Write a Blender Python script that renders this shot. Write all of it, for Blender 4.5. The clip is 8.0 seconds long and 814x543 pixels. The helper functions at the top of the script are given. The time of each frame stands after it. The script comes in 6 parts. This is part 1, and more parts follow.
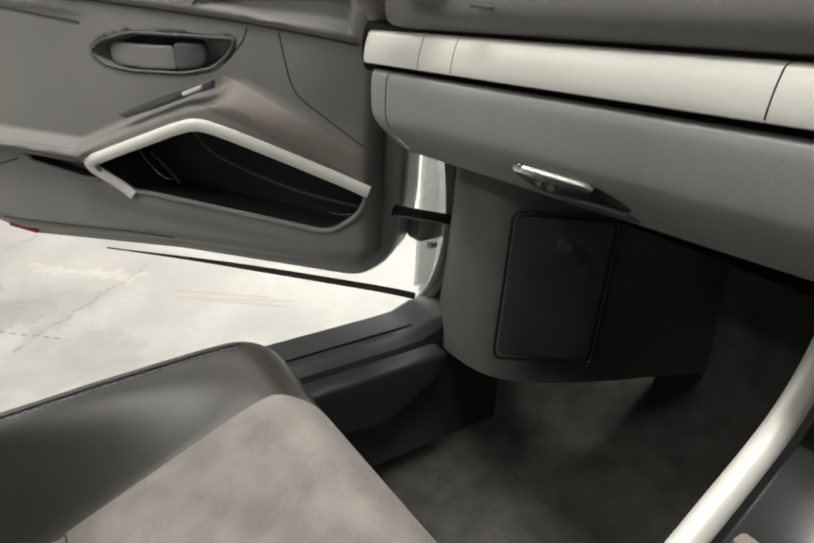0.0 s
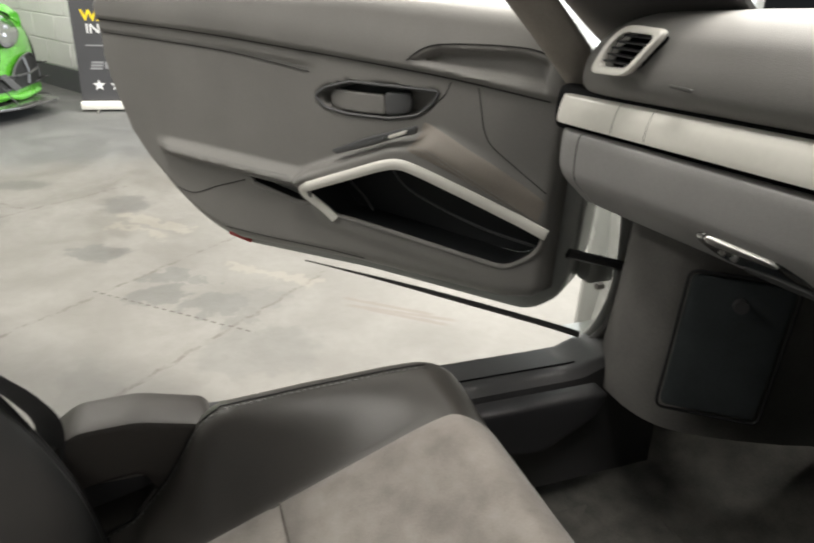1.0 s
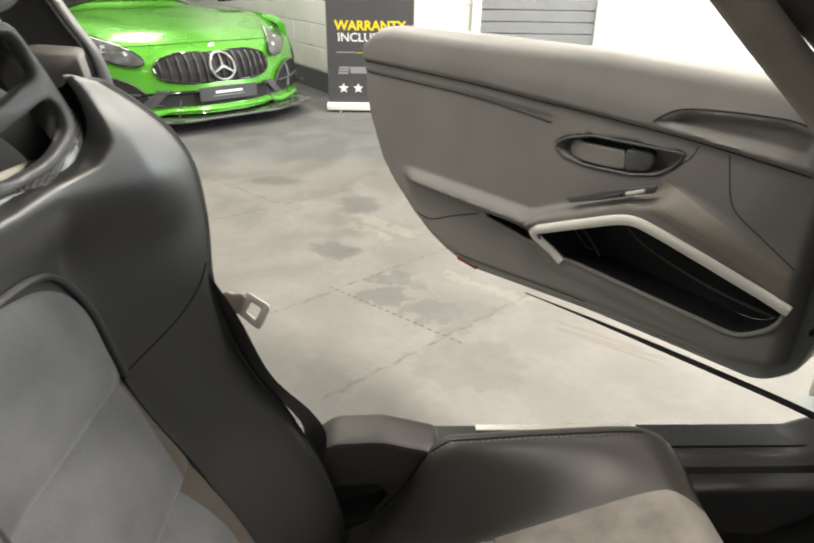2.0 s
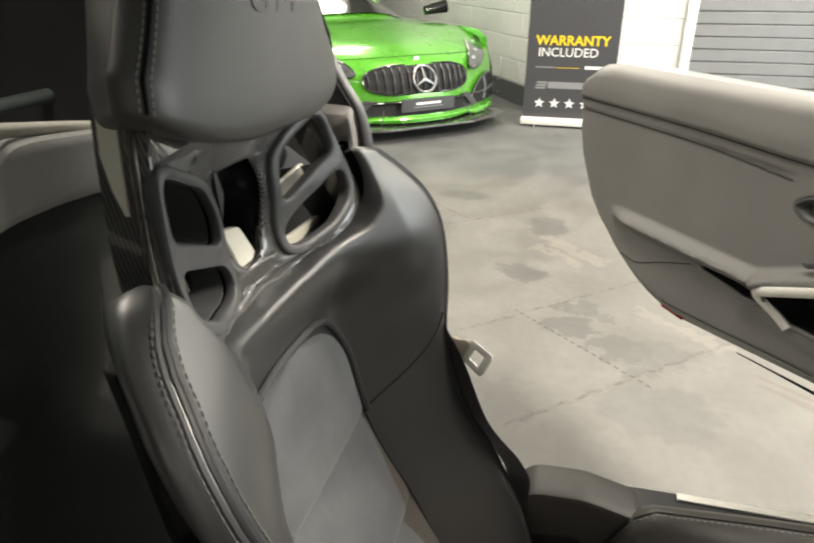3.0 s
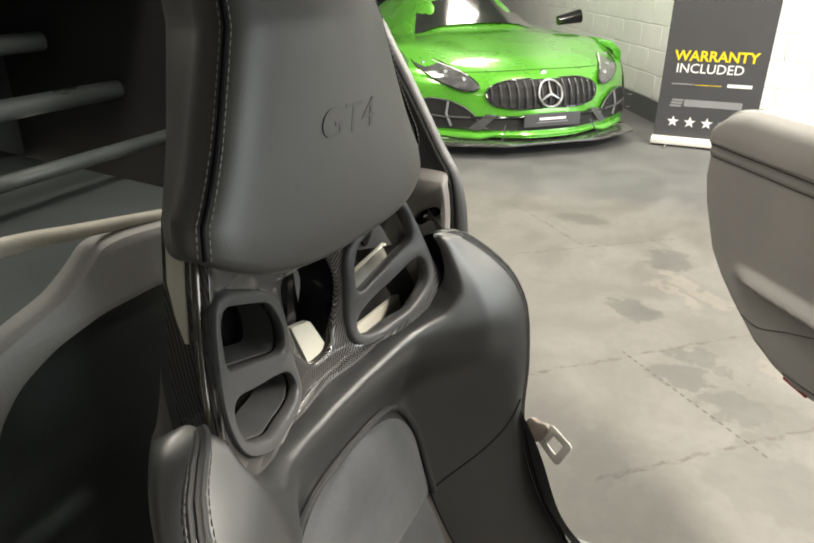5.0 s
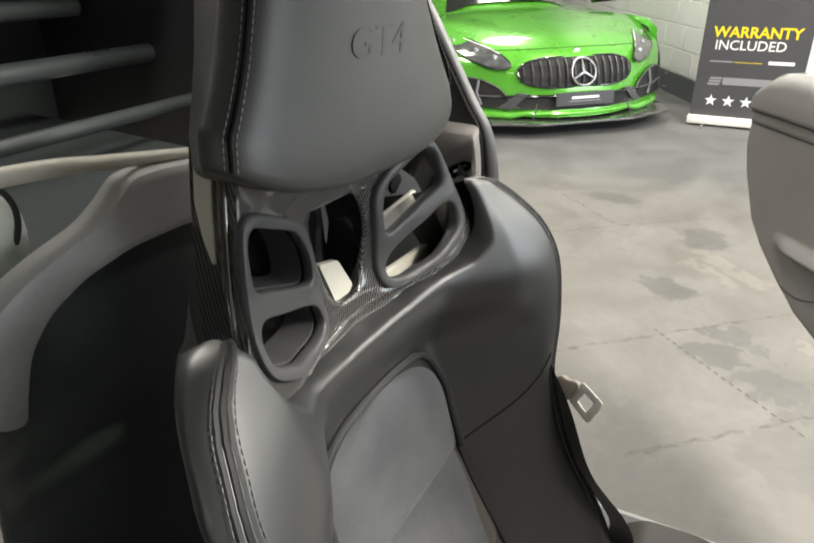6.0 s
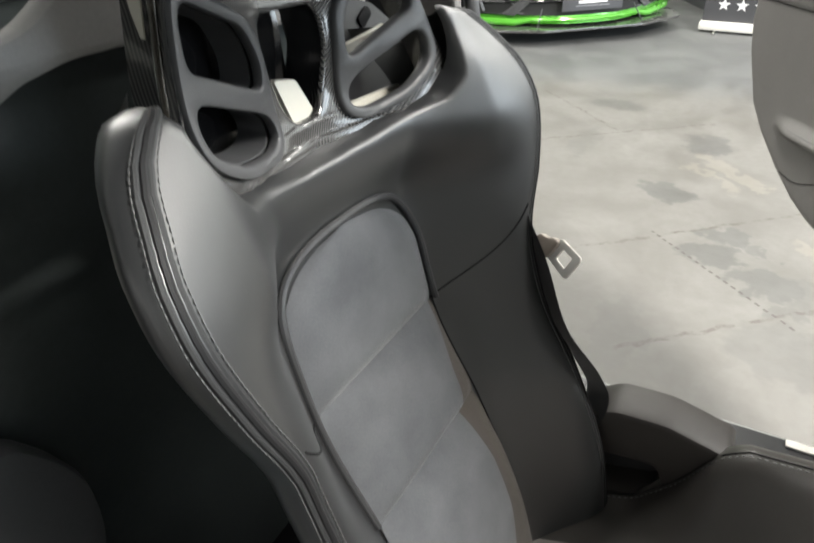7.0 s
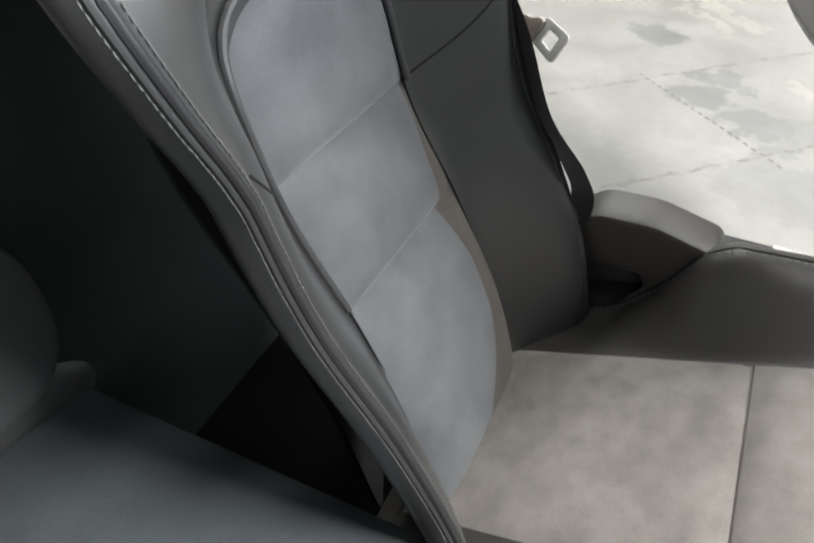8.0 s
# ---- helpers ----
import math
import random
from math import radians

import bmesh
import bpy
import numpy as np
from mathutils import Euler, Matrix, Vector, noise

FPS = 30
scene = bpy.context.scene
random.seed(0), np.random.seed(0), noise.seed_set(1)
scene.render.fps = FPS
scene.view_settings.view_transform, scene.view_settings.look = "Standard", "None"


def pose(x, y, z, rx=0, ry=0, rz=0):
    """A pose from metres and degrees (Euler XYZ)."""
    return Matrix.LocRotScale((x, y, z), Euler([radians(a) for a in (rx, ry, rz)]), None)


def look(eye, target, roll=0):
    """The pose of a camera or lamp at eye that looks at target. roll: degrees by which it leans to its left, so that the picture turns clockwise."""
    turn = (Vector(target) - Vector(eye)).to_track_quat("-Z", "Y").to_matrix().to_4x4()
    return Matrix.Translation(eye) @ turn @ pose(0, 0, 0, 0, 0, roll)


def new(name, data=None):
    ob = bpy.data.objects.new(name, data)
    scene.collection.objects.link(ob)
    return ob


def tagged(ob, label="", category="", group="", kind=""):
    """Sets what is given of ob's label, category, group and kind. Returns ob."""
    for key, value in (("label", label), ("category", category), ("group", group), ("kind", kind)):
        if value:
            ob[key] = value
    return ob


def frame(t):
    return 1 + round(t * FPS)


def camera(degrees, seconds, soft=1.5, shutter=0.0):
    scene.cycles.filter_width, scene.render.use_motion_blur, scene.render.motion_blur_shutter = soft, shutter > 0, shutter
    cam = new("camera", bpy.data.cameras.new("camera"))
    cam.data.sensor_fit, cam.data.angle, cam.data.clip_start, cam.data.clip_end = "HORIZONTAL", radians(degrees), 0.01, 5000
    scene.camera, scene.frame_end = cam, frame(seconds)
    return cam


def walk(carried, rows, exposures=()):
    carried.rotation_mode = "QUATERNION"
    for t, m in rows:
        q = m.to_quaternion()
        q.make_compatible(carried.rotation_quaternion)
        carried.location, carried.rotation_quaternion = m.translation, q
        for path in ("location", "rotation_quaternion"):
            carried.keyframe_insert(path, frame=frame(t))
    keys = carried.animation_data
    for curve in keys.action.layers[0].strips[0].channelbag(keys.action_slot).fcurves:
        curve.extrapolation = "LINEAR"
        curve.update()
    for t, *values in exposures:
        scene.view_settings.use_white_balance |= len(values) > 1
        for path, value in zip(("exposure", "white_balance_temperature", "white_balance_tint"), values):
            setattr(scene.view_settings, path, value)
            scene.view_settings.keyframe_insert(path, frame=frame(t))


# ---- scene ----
cam = camera(64.9, 8.0, soft=1.9, shutter=0.25)
PATH = [
    (0, (0.391, 0.23, 0.979), (-1.08, 1.293, 0.14), 3.6),
    (0.4, (0.443, 0.245, 1.035), (-1.115, 1.191, 0.213), 2.9),
    (0.5, (0.447, 0.236, 1.036), (-1.136, 1.148, 0.22), 3.2),
    (1, (0.433, 0.146, 1.047), (-1.261, 0.817, 0.224), 3.2),
    (1.5, (0.438, 0.111, 1.125), (-1.336, 0.468, 0.274), 1.9),
    (1.7, (0.444, 0.103, 1.144), (-1.347, 0.328, 0.282), 1.5),
    (2.8, (0.482, 0.016, 1.238), (-1.296, -0.302, 0.378), 0.1),
    (3, (0.471, 0.001, 1.252), (-1.277, -0.447, 0.391), -0.2),
    (3.5, (0.471, -0.015, 1.26), (-1.221, -0.662, 0.412), -1.1),
    (4, (0.454, 0.01, 1.284), (-1.197, -0.728, 0.43), -0.9),
    (4.5, (0.404, 0.049, 1.326), (-1.226, -0.727, 0.465), -0.6),
    (4.7, (0.399, 0.036, 1.339), (-1.233, -0.738, 0.479), -0.7),
    (5.8, (0.414, 0.017, 1.315), (-1.169, -0.832, 0.436), -0.8),
    (6, (0.411, 0.027, 1.292), (-1.159, -0.828, 0.396), -1.3),
    (6.5, (0.413, 0.058, 1.253), (-1.111, -0.792, 0.276), -1.8),
    (7, (0.417, 0.073, 1.194), (-1.045, -0.746, 0.104), -1.7),
    (7.5, (0.406, 0.088, 1.116), (-0.974, -0.684, -0.109), -2.1),
    (8, (0.427, 0.089, 1.067), (-0.86, -0.587, -0.307), -2.0),
]
walk(cam, [(t, look(eye, target, roll)) for t, eye, target, roll in PATH], exposures=[(0.0, -0.10, 6350, 10), (1.0, -0.34, 6500, 10), (2.8, -0.36, 6900, 10), (4.7, -0.32, 6950, 10), (6.0, -0.34, 6600, 10), (7.0, -0.20, 6300, 10), (8.0, 0.04, 6050, 10)])

# ---- light: a closed workshop lit by ceiling tubes added out of view ----
world = bpy.data.worlds.new("world")
scene.world = world
world.use_nodes = True
world.node_tree.nodes["Background"].inputs[0].default_value = (0.9, 0.95, 1.0, 1)
world.node_tree.nodes["Background"].inputs[1].default_value = 0.02
CEIL = 3.4
# x, y and power of each unseen tube, set by what it should brighten
LAMPS = [(-7.4, -2.8, 65), (-4.3, -3.2, 50), (-4.3, -0.8, 105), (-4.3, 1.4, 95), (-4.3, 3.6, 60), (-1.4, -3.4, 90), (-1.6, -0.9, 40), (-2.6, 1.5, 26), (-3.0, 3.4, 50), (-0.85, 2.45, 500), (0.6, -5.8, 25), (-1.8, -5.8, 50), (0.55, 0.0, 85), (6.4, -1.0, 30), (4.8, 1.8, 20)]
DAY_WATTS = 520.0


# ---- small mesh tools ----
def lerp(a, b, t):
    return a + (b - a) * t


def table(x, xs, ys):
    return float(np.interp(x, xs, ys))


def sstep(t):
    t = min(1.0, max(0.0, t))
    return t * t * (3 - 2 * t)


def finish(bm, sharp=40):
    bmesh.ops.recalc_face_normals(bm, faces=bm.faces[:])
    me = bpy.data.meshes.new("mesh")
    bm.to_mesh(me)
    bm.free()
    for p in me.polygons:
        p.use_smooth = True
    me.set_sharp_from_angle(angle=radians(sharp))
    return me


def thing(name, at, label, category, group="", kind=""):
    ob = new(name)
    ob.location = at
    ob.empty_display_size = 0.05
    return tagged(ob, label, category, group, kind)


def base_of(ob):
    p = Vector((0, 0, 0))
    while ob is not None:
        p += ob.location
        ob = ob.parent
    return p


def part(name, bm, mat, parent, label="", sharp=40, kind=""):
    """One mesh under a thing or under a part; its vertices are given in world metres."""
    shift = base_of(parent)
    bmesh.ops.translate(bm, verts=bm.verts[:], vec=-shift)
    ob = new(name, finish(bm, sharp))
    ob.data.materials.append(mat)
    ob.parent = parent
    return tagged(ob, label, "", "", kind)


def solo(name, bm, mat, label, category, group="", kind="", sharp=40):
    """A thing of one mesh, with its origin at the middle of its foot."""
    lo = Vector([min(v.co[i] for v in bm.verts) for i in range(3)])
    hi = Vector([max(v.co[i] for v in bm.verts) for i in range(3)])
    base = Vector(((lo.x + hi.x) / 2, (lo.y + hi.y) / 2, lo.z))
    bmesh.ops.translate(bm, verts=bm.verts[:], vec=-base)
    ob = new(name, finish(bm, sharp))
    ob.location = base
    ob.data.materials.append(mat)
    return tagged(ob, label, category, group, kind)


def gridsurf(fn, nu, nv, close_u=False, caps=False):
    bm = bmesh.new()
    cols = nu if close_u else nu + 1
    vs = [[bm.verts.new(fn(i / nu, j / nv)) for i in range(cols)] for j in range(nv + 1)]
    for j in range(nv):
        for i in range(nu):
            k = (i + 1) % cols
            bm.faces.new((vs[j][i], vs[j][k], vs[j + 1][k], vs[j + 1][i]))
    if caps and close_u:
        bm.faces.new(vs[0][::-1])
        bm.faces.new(vs[-1])
    return bm


def thick(fn, nu, nv, back):
    """A curved sheet with a thickness: back(u, v) is its rear face."""
    bm = bmesh.new()
    a = [[bm.verts.new(fn(i / nu, j / nv)) for i in range(nu + 1)] for j in range(nv + 1)]
    b = [[bm.verts.new(back(i / nu, j / nv)) for i in range(nu + 1)] for j in range(nv + 1)]
    for j in range(nv):
        for i in range(nu):
            bm.faces.new((a[j][i], a[j][i + 1], a[j + 1][i + 1], a[j + 1][i]))
            bm.faces.new((b[j][i], b[j + 1][i], b[j + 1][i + 1], b[j][i + 1]))
    rim_a = a[0] + [r[-1] for r in a[1:]] + a[-1][-2::-1] + [r[0] for r in a[-2:0:-1]]
    rim_b = b[0] + [r[-1] for r in b[1:]] + b[-1][-2::-1] + [r[0] for r in b[-2:0:-1]]
    n = len(rim_a)
    for i in range(n):
        bm.faces.new((rim_a[i], rim_b[i], rim_b[(i + 1) % n], rim_a[(i + 1) % n]))
    return bm


def smooth(points, n=6, closed=False):
    """A Catmull-Rom line through the points."""
    pts = [Vector(p) for p in points]
    m, out = len(pts), []
    for i in range(m if closed else m - 1):
        if closed:
            p0, p1, p2, p3 = pts[i - 1], pts[i], pts[(i + 1) % m], pts[(i + 2) % m]
        else:
            p0, p1, p2, p3 = pts[max(i - 1, 0)], pts[i], pts[i + 1], pts[min(i + 2, m - 1)]
        for k in range(n):
            t = k / n
            out.append(0.5 * (2 * p1 + (p2 - p0) * t + (2 * p0 - 5 * p1 + 4 * p2 - p3) * t * t + (3 * p1 - p0 - 3 * p2 + p3) * t ** 3))
    if not closed:
        out.append(pts[-1])
    return out


def rounded(points, r, n=4):
    """A closed outline in a plane with its corners rounded to about r."""
    pts, out = [Vector((p[0], p[1])) for p in points], []
    m = len(pts)
    for i in range(m):
        a, b, c = pts[i - 1], pts[i], pts[(i + 1) % m]
        ra = min(r, (a - b).length * 0.48)
        rc = min(r, (c - b).length * 0.48)
        p, q = b + (a - b).normalized() * ra, b + (c - b).normalized() * rc
        for k in range(n + 1):
            t = k / n
            out.append((1 - t) ** 2 * p + 2 * t * (1 - t) * b + t * t * q)
    return out


def tube(points, r, n=8, closed=False, up=None, wide=1.0):
    """A round or flattened cord along points; wide stretches it along up."""
    pts = [Vector(p) for p in points]
    m = len(pts)
    bm, rings, side = bmesh.new(), [], None
    for i in range(m):
        a = pts[i - 1] if (closed or i > 0) else pts[i]
        b = pts[(i + 1) % m] if (closed or i < m - 1) else pts[i]
        d = (b - a).normalized()
        if up is not None:
            side = (Vector(up) - d * d.dot(Vector(up))).normalized()
        elif side is None:
            side = d.orthogonal().normalized()
        else:
            side = (side - d * d.dot(side)).normalized()
        other = d.cross(side)
        rad = r[i] if isinstance(r, (list, tuple)) else r
        rings.append([bm.verts.new(pts[i] + side * (rad * wide * math.cos(2 * math.pi * k / n)) + other * (rad * math.sin(2 * math.pi * k / n))) for k in range(n)])
    for i in range(m if closed else m - 1):
        p, q = rings[i], rings[(i + 1) % m]
        for k in range(n):
            bm.faces.new((p[k], p[(k + 1) % n], q[(k + 1) % n], q[k]))
    if not closed:
        bm.faces.new(rings[0][::-1])
        bm.faces.new(rings[-1])
    return bm


def block(x0, x1, y0, y1, z0, z1, bevel=0.0, seg=2):
    bm = bmesh.new()
    bmesh.ops.create_cube(bm, size=1.0)
    for v in bm.verts:
        v.co = Vector((lerp(x0, x1, v.co.x + 0.5), lerp(y0, y1, v.co.y + 0.5), lerp(z0, z1, v.co.z + 0.5)))
    if bevel:
        bmesh.ops.bevel(bm, geom=bm.edges[:], offset=bevel, segments=seg, profile=0.5, affect="EDGES")
    return bm


def plate(outlines, half, bevel=0.0, move=None):
    """A flat plate with holes: the first outline is its rim, the others are cut out of it. move(x, y, z) bends it into place."""
    cu = bpy.data.curves.new("c", "CURVE")
    cu.dimensions, cu.fill_mode = "2D", "BOTH"
    cu.extrude, cu.bevel_depth, cu.bevel_resolution = half - bevel, bevel, 1
    cu.offset = -bevel
    for line in outlines:
        sp = cu.splines.new("POLY")
        sp.points.add(len(line) - 1)
        for p, q in zip(sp.points, line):
            p.co = (q[0], q[1], 0, 1)
        sp.use_cyclic_u = True
    ob = new("c", cu)
    dg = bpy.context.evaluated_depsgraph_get()
    me = bpy.data.meshes.new_from_object(ob.evaluated_get(dg))
    bpy.data.objects.remove(ob)
    bpy.data.curves.remove(cu)
    bm = bmesh.new()
    bm.from_mesh(me)
    bpy.data.meshes.remove(me)
    bmesh.ops.remove_doubles(bm, verts=bm.verts[:], dist=1e-5)
    if move:
        long = [e for e in bm.edges if e.calc_length() > 0.03]
        for _ in range(2):
            if long and len(bm.faces) < 4000:
                bmesh.ops.subdivide_edges(bm, edges=long, cuts=1)
                bmesh.ops.triangulate(bm, faces=bm.faces[:])
            long = [e for e in bm.edges if e.calc_length() > 0.03]
        for v in bm.verts:
            v.co = Vector(move(*v.co))
    return bm


def lettering(text, size, half, move, shear=0.0, bold=0.0):
    cu = bpy.data.curves.new("f", "FONT")
    cu.body, cu.size, cu.extrude, cu.align_x, cu.shear, cu.offset = text, size, half, "CENTER", shear, bold
    cu.resolution_u = 3
    ob = new("f", cu)
    dg = bpy.context.evaluated_depsgraph_get()
    me = bpy.data.meshes.new_from_object(ob.evaluated_get(dg))
    bpy.data.objects.remove(ob)
    bpy.data.curves.remove(cu)
    bm = bmesh.new()
    bm.from_mesh(me)
    bpy.data.meshes.remove(me)
    for v in bm.verts:
        v.co = Vector(move(*v.co))
    return bm


def stitches(points, length=0.0055, gap=0.0035, r=0.0009, lift=None):
    """A row of short threads along a line."""
    pts = [Vector(p) for p in points]
    run = [0.0]
    for a, b in zip(pts, pts[1:]):
        run.append(run[-1] + (b - a).length)

    def at(s):
        i = min(max(int(np.searchsorted(run, s)) - 1, 0), len(pts) - 2)
        t = (s - run[i]) / max(run[i + 1] - run[i], 1e-9)
        return pts[i].lerp(pts[i + 1], t)
    bm, s = bmesh.new(), 0.0
    while s + length < run[-1]:
        a, b = at(s), at(s + length)
        d = (b - a).normalized()
        side = d.orthogonal().normalized() if lift is None else (Vector(lift) - d * d.dot(Vector(lift))).normalized()
        o = d.cross(side)
        mid = (a + b) / 2 + side * r * 0.4
        rings = [[bm.verts.new(p + (side * math.cos(k * math.pi / 2) + o * math.sin(k * math.pi / 2)) * q) for k in range(4)]
                 for p, q in ((a - side * r * 0.5, r * 0.5), (mid, r), (b - side * r * 0.5, r * 0.5))]
        for p, q in zip(rings, rings[1:]):
            for k in range(4):
                bm.faces.new((p[k], p[(k + 1) % 4], q[(k + 1) % 4], q[k]))
        bm.faces.new(rings[0][::-1])
        bm.faces.new(rings[-1])
        s += length + gap
    return bm

# ---- materials ----
def material(name, color, rough=0.5, metal=0.0, grain=0.0, grain_scale=400.0, vary=0.12, vary_scale=6.0, coat=0.0, sheen=0.0, spec=0.5, blotch=None, rvar=0.1):
    m = bpy.data.materials.new(name)
    m.use_nodes = True
    nt = m.node_tree
    N, L = nt.nodes, nt.links
    b = N["Principled BSDF"]
    b.inputs["Metallic"].default_value = metal
    b.inputs["Coat Weight"].default_value = coat
    b.inputs["Coat Roughness"].default_value = 0.05
    b.inputs["Sheen Weight"].default_value = sheen
    b.inputs["Sheen Roughness"].default_value = 0.4
    b.inputs["Specular IOR Level"].default_value = spec
    tc = N.new("ShaderNodeTexCoord")
    big = N.new("ShaderNodeTexNoise")
    big.inputs["Scale"].default_value = vary_scale
    big.inputs["Detail"].default_value = 5
    L.new(tc.outputs["Object"], big.inputs["Vector"])
    fine = N.new("ShaderNodeTexNoise")
    fine.inputs["Scale"].default_value = grain_scale * 0.35
    fine.inputs["Detail"].default_value = 3
    L.new(tc.outputs["Object"], fine.inputs["Vector"])
    mixf = N.new("ShaderNodeMath")
    mixf.operation = "MULTIPLY_ADD"
    L.new(fine.outputs[0], mixf.inputs[0])
    mixf.inputs[1].default_value = 0.4
    L.new(big.outputs[0], mixf.inputs[2])
    ramp = N.new("ShaderNodeValToRGB")
    c2 = blotch or color
    ramp.color_ramp.elements[0].position, ramp.color_ramp.elements[1].position = 0.45, 0.95
    ramp.color_ramp.elements[0].color = (*[c * (1 - vary) for c in color], 1)
    ramp.color_ramp.elements[1].color = (*[min(1, c * (1 + vary)) for c in c2], 1)
    L.new(mixf.outputs[0], ramp.inputs[0])
    L.new(ramp.outputs[0], b.inputs["Base Color"])
    rr = N.new("ShaderNodeMapRange")
    rr.inputs["From Min"].default_value, rr.inputs["From Max"].default_value = 0.3, 0.7
    rr.inputs["To Min"].default_value, rr.inputs["To Max"].default_value = max(0.02, rough * (1 - rvar)), min(1, rough * (1 + rvar))
    L.new(big.outputs[0], rr.inputs["Value"])
    L.new(rr.outputs[0], b.inputs["Roughness"])
    if grain:
        v = N.new("ShaderNodeTexVoronoi")
        v.inputs["Scale"].default_value = grain_scale
        L.new(tc.outputs["Object"], v.inputs["Vector"])
        bp = N.new("ShaderNodeBump")
        bp.inputs["Strength"].default_value = grain
        bp.inputs["Distance"].default_value = 0.001
        L.new(v.outputs["Distance"], bp.inputs["Height"])
        L.new(bp.outputs[0], b.inputs["Normal"])
    return m


LEATHER = material("black_leather", (0.020, 0.021, 0.022), 0.42, grain=0.10, grain_scale=900, vary=0.15, spec=0.75, coat=1.0)
LEATHER.node_tree.nodes["Principled BSDF"].inputs["Coat IOR"].default_value = 1.65
LEATHER.node_tree.nodes["Principled BSDF"].inputs["Coat Roughness"].default_value = 0.48
LEATHER.node_tree.nodes["Principled BSDF"].inputs["Coat Roughness"].default_value = 0.38
# Copies of the black leather, each with its part's brightness put into the colour.
LEATHER_SIDE = material("black_side_leather", (0.040, 0.036, 0.033), 0.48, grain=0.12, grain_scale=900, vary=0.12)
LEATHER_HEAD = material("dark_headrest_leather", (0.052, 0.050, 0.046), 0.48, grain=0.10, grain_scale=900, vary=0.15, spec=0.7, coat=0.35)
LEATHER_HEAD.node_tree.nodes["Principled BSDF"].inputs["Coat Roughness"].default_value = 0.40
LEATHER_SEAT = material("warm_lit_seat_leather", (0.052, 0.048, 0.044), 0.38, grain=0.12, grain_scale=900, vary=0.12)
# Copies of one suede: SUEDE tinted for cool light, SUEDE_SEAT for warm light.
SUEDE = material("grey_suede", (0.140, 0.146, 0.156), 0.95, grain=0.25, grain_scale=1500, vary=0.17, vary_scale=15, sheen=0.35, spec=0.15, blotch=(0.160, 0.164, 0.173))
SUEDE_SEAT = material("worn_warm_lit_suede", (0.235, 0.212, 0.196), 0.95, grain=0.25, grain_scale=1500, vary=0.17, vary_scale=26, sheen=0.3, spec=0.15, blotch=(0.262, 0.240, 0.222))
# Darker suede copy: the panel edge's weaker light is put into its colour.
DIMSUEDE = material("brown_grey_dim_suede", (0.108, 0.096, 0.086), 0.9, grain=0.25, grain_scale=1500, vary=0.15, vary_scale=20, sheen=0.15, spec=0.2)
SEAM = material("dark_leather_seam", (0.018, 0.018, 0.019), 0.5, spec=0.3)
ROLLED = material("matt_rolled_leather", (0.035, 0.036, 0.037), 0.6, grain=0.1, grain_scale=900, vary=0.15, spec=0.4)
PIPING = material("grey_piping", (0.06, 0.06, 0.062), 0.35, vary=0.1)
THREAD = material("grey_thread", (0.20, 0.20, 0.20), 0.7, vary=0.1)
WARMSKIN = material("warm_reflection_leather", (0.215, 0.190, 0.166), 0.5, grain=0.15, grain_scale=800, vary=0.1)
THREAD_PALE = material("pale_grey_thread", (0.34, 0.34, 0.33), 0.7, vary=0.1)
THREAD_EDGE = material("faded_grey_thread", (0.115, 0.116, 0.116), 0.7, vary=0.1)
EDGEGLOSS = material("glossy_dark_edge", (0.075, 0.068, 0.055), 0.16, metal=0.5, coat=1.0, vary=0.05)
CREAM = material("cream_patch_and_glint", (0.66, 0.64, 0.56), 0.3, coat=0.4, vary=0.05)
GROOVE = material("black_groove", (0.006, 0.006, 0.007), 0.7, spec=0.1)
HARD = material("dark_grey_plastic", (0.075, 0.076, 0.079), 0.42, grain=0.06, grain_scale=700)
TREAD = material("black_tread_plastic", (0.045, 0.045, 0.047), 0.38, grain=0.06, grain_scale=700)
BLACK = material("black_plastic", (0.020, 0.020, 0.022), 0.45, grain=0.05, grain_scale=700)
DOORSEAM = material("dark_grey_door_seam", (0.030, 0.029, 0.028), 0.6, spec=0.3)
DOORSKIN = material("grey_door_leatherette", (0.188, 0.182, 0.174), 0.5, grain=0.15, grain_scale=800, vary=0.1)
DASHSKIN = material("grey_dash_leatherette", (0.27, 0.265, 0.263), 0.55, grain=0.18, grain_scale=700, vary=0.1)
# Darker copy of the dash leatherette: the pad's dimmer light put into colour.
PADSKIN = material("dimmed_dash_leatherette", (0.190, 0.184, 0.178), 0.55, grain=0.18, grain_scale=700, vary=0.1)
BAR = material("cream_bar_coating", (0.50, 0.48, 0.41), 0.4, vary=0.12, vary_scale=14)
HOUSING = material("pale_green_grey_plastic", (0.40, 0.43, 0.40), 0.4, vary=0.1, vary_scale=14)
ALU = material("satin_silver_trim", (0.80, 0.78, 0.73), 0.42, metal=0.15, vary=0.05)
CHROME = material("chrome", (0.75, 0.75, 0.75), 0.12, metal=1.0, vary=0.05)
STEEL = material("brushed_steel", (0.72, 0.71, 0.69), 0.3, metal=1.0, vary=0.1)
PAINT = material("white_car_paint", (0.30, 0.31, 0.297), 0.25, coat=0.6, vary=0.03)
RUBBER = material("black_rubber", (0.014, 0.014, 0.014), 0.6, vary=0.2)
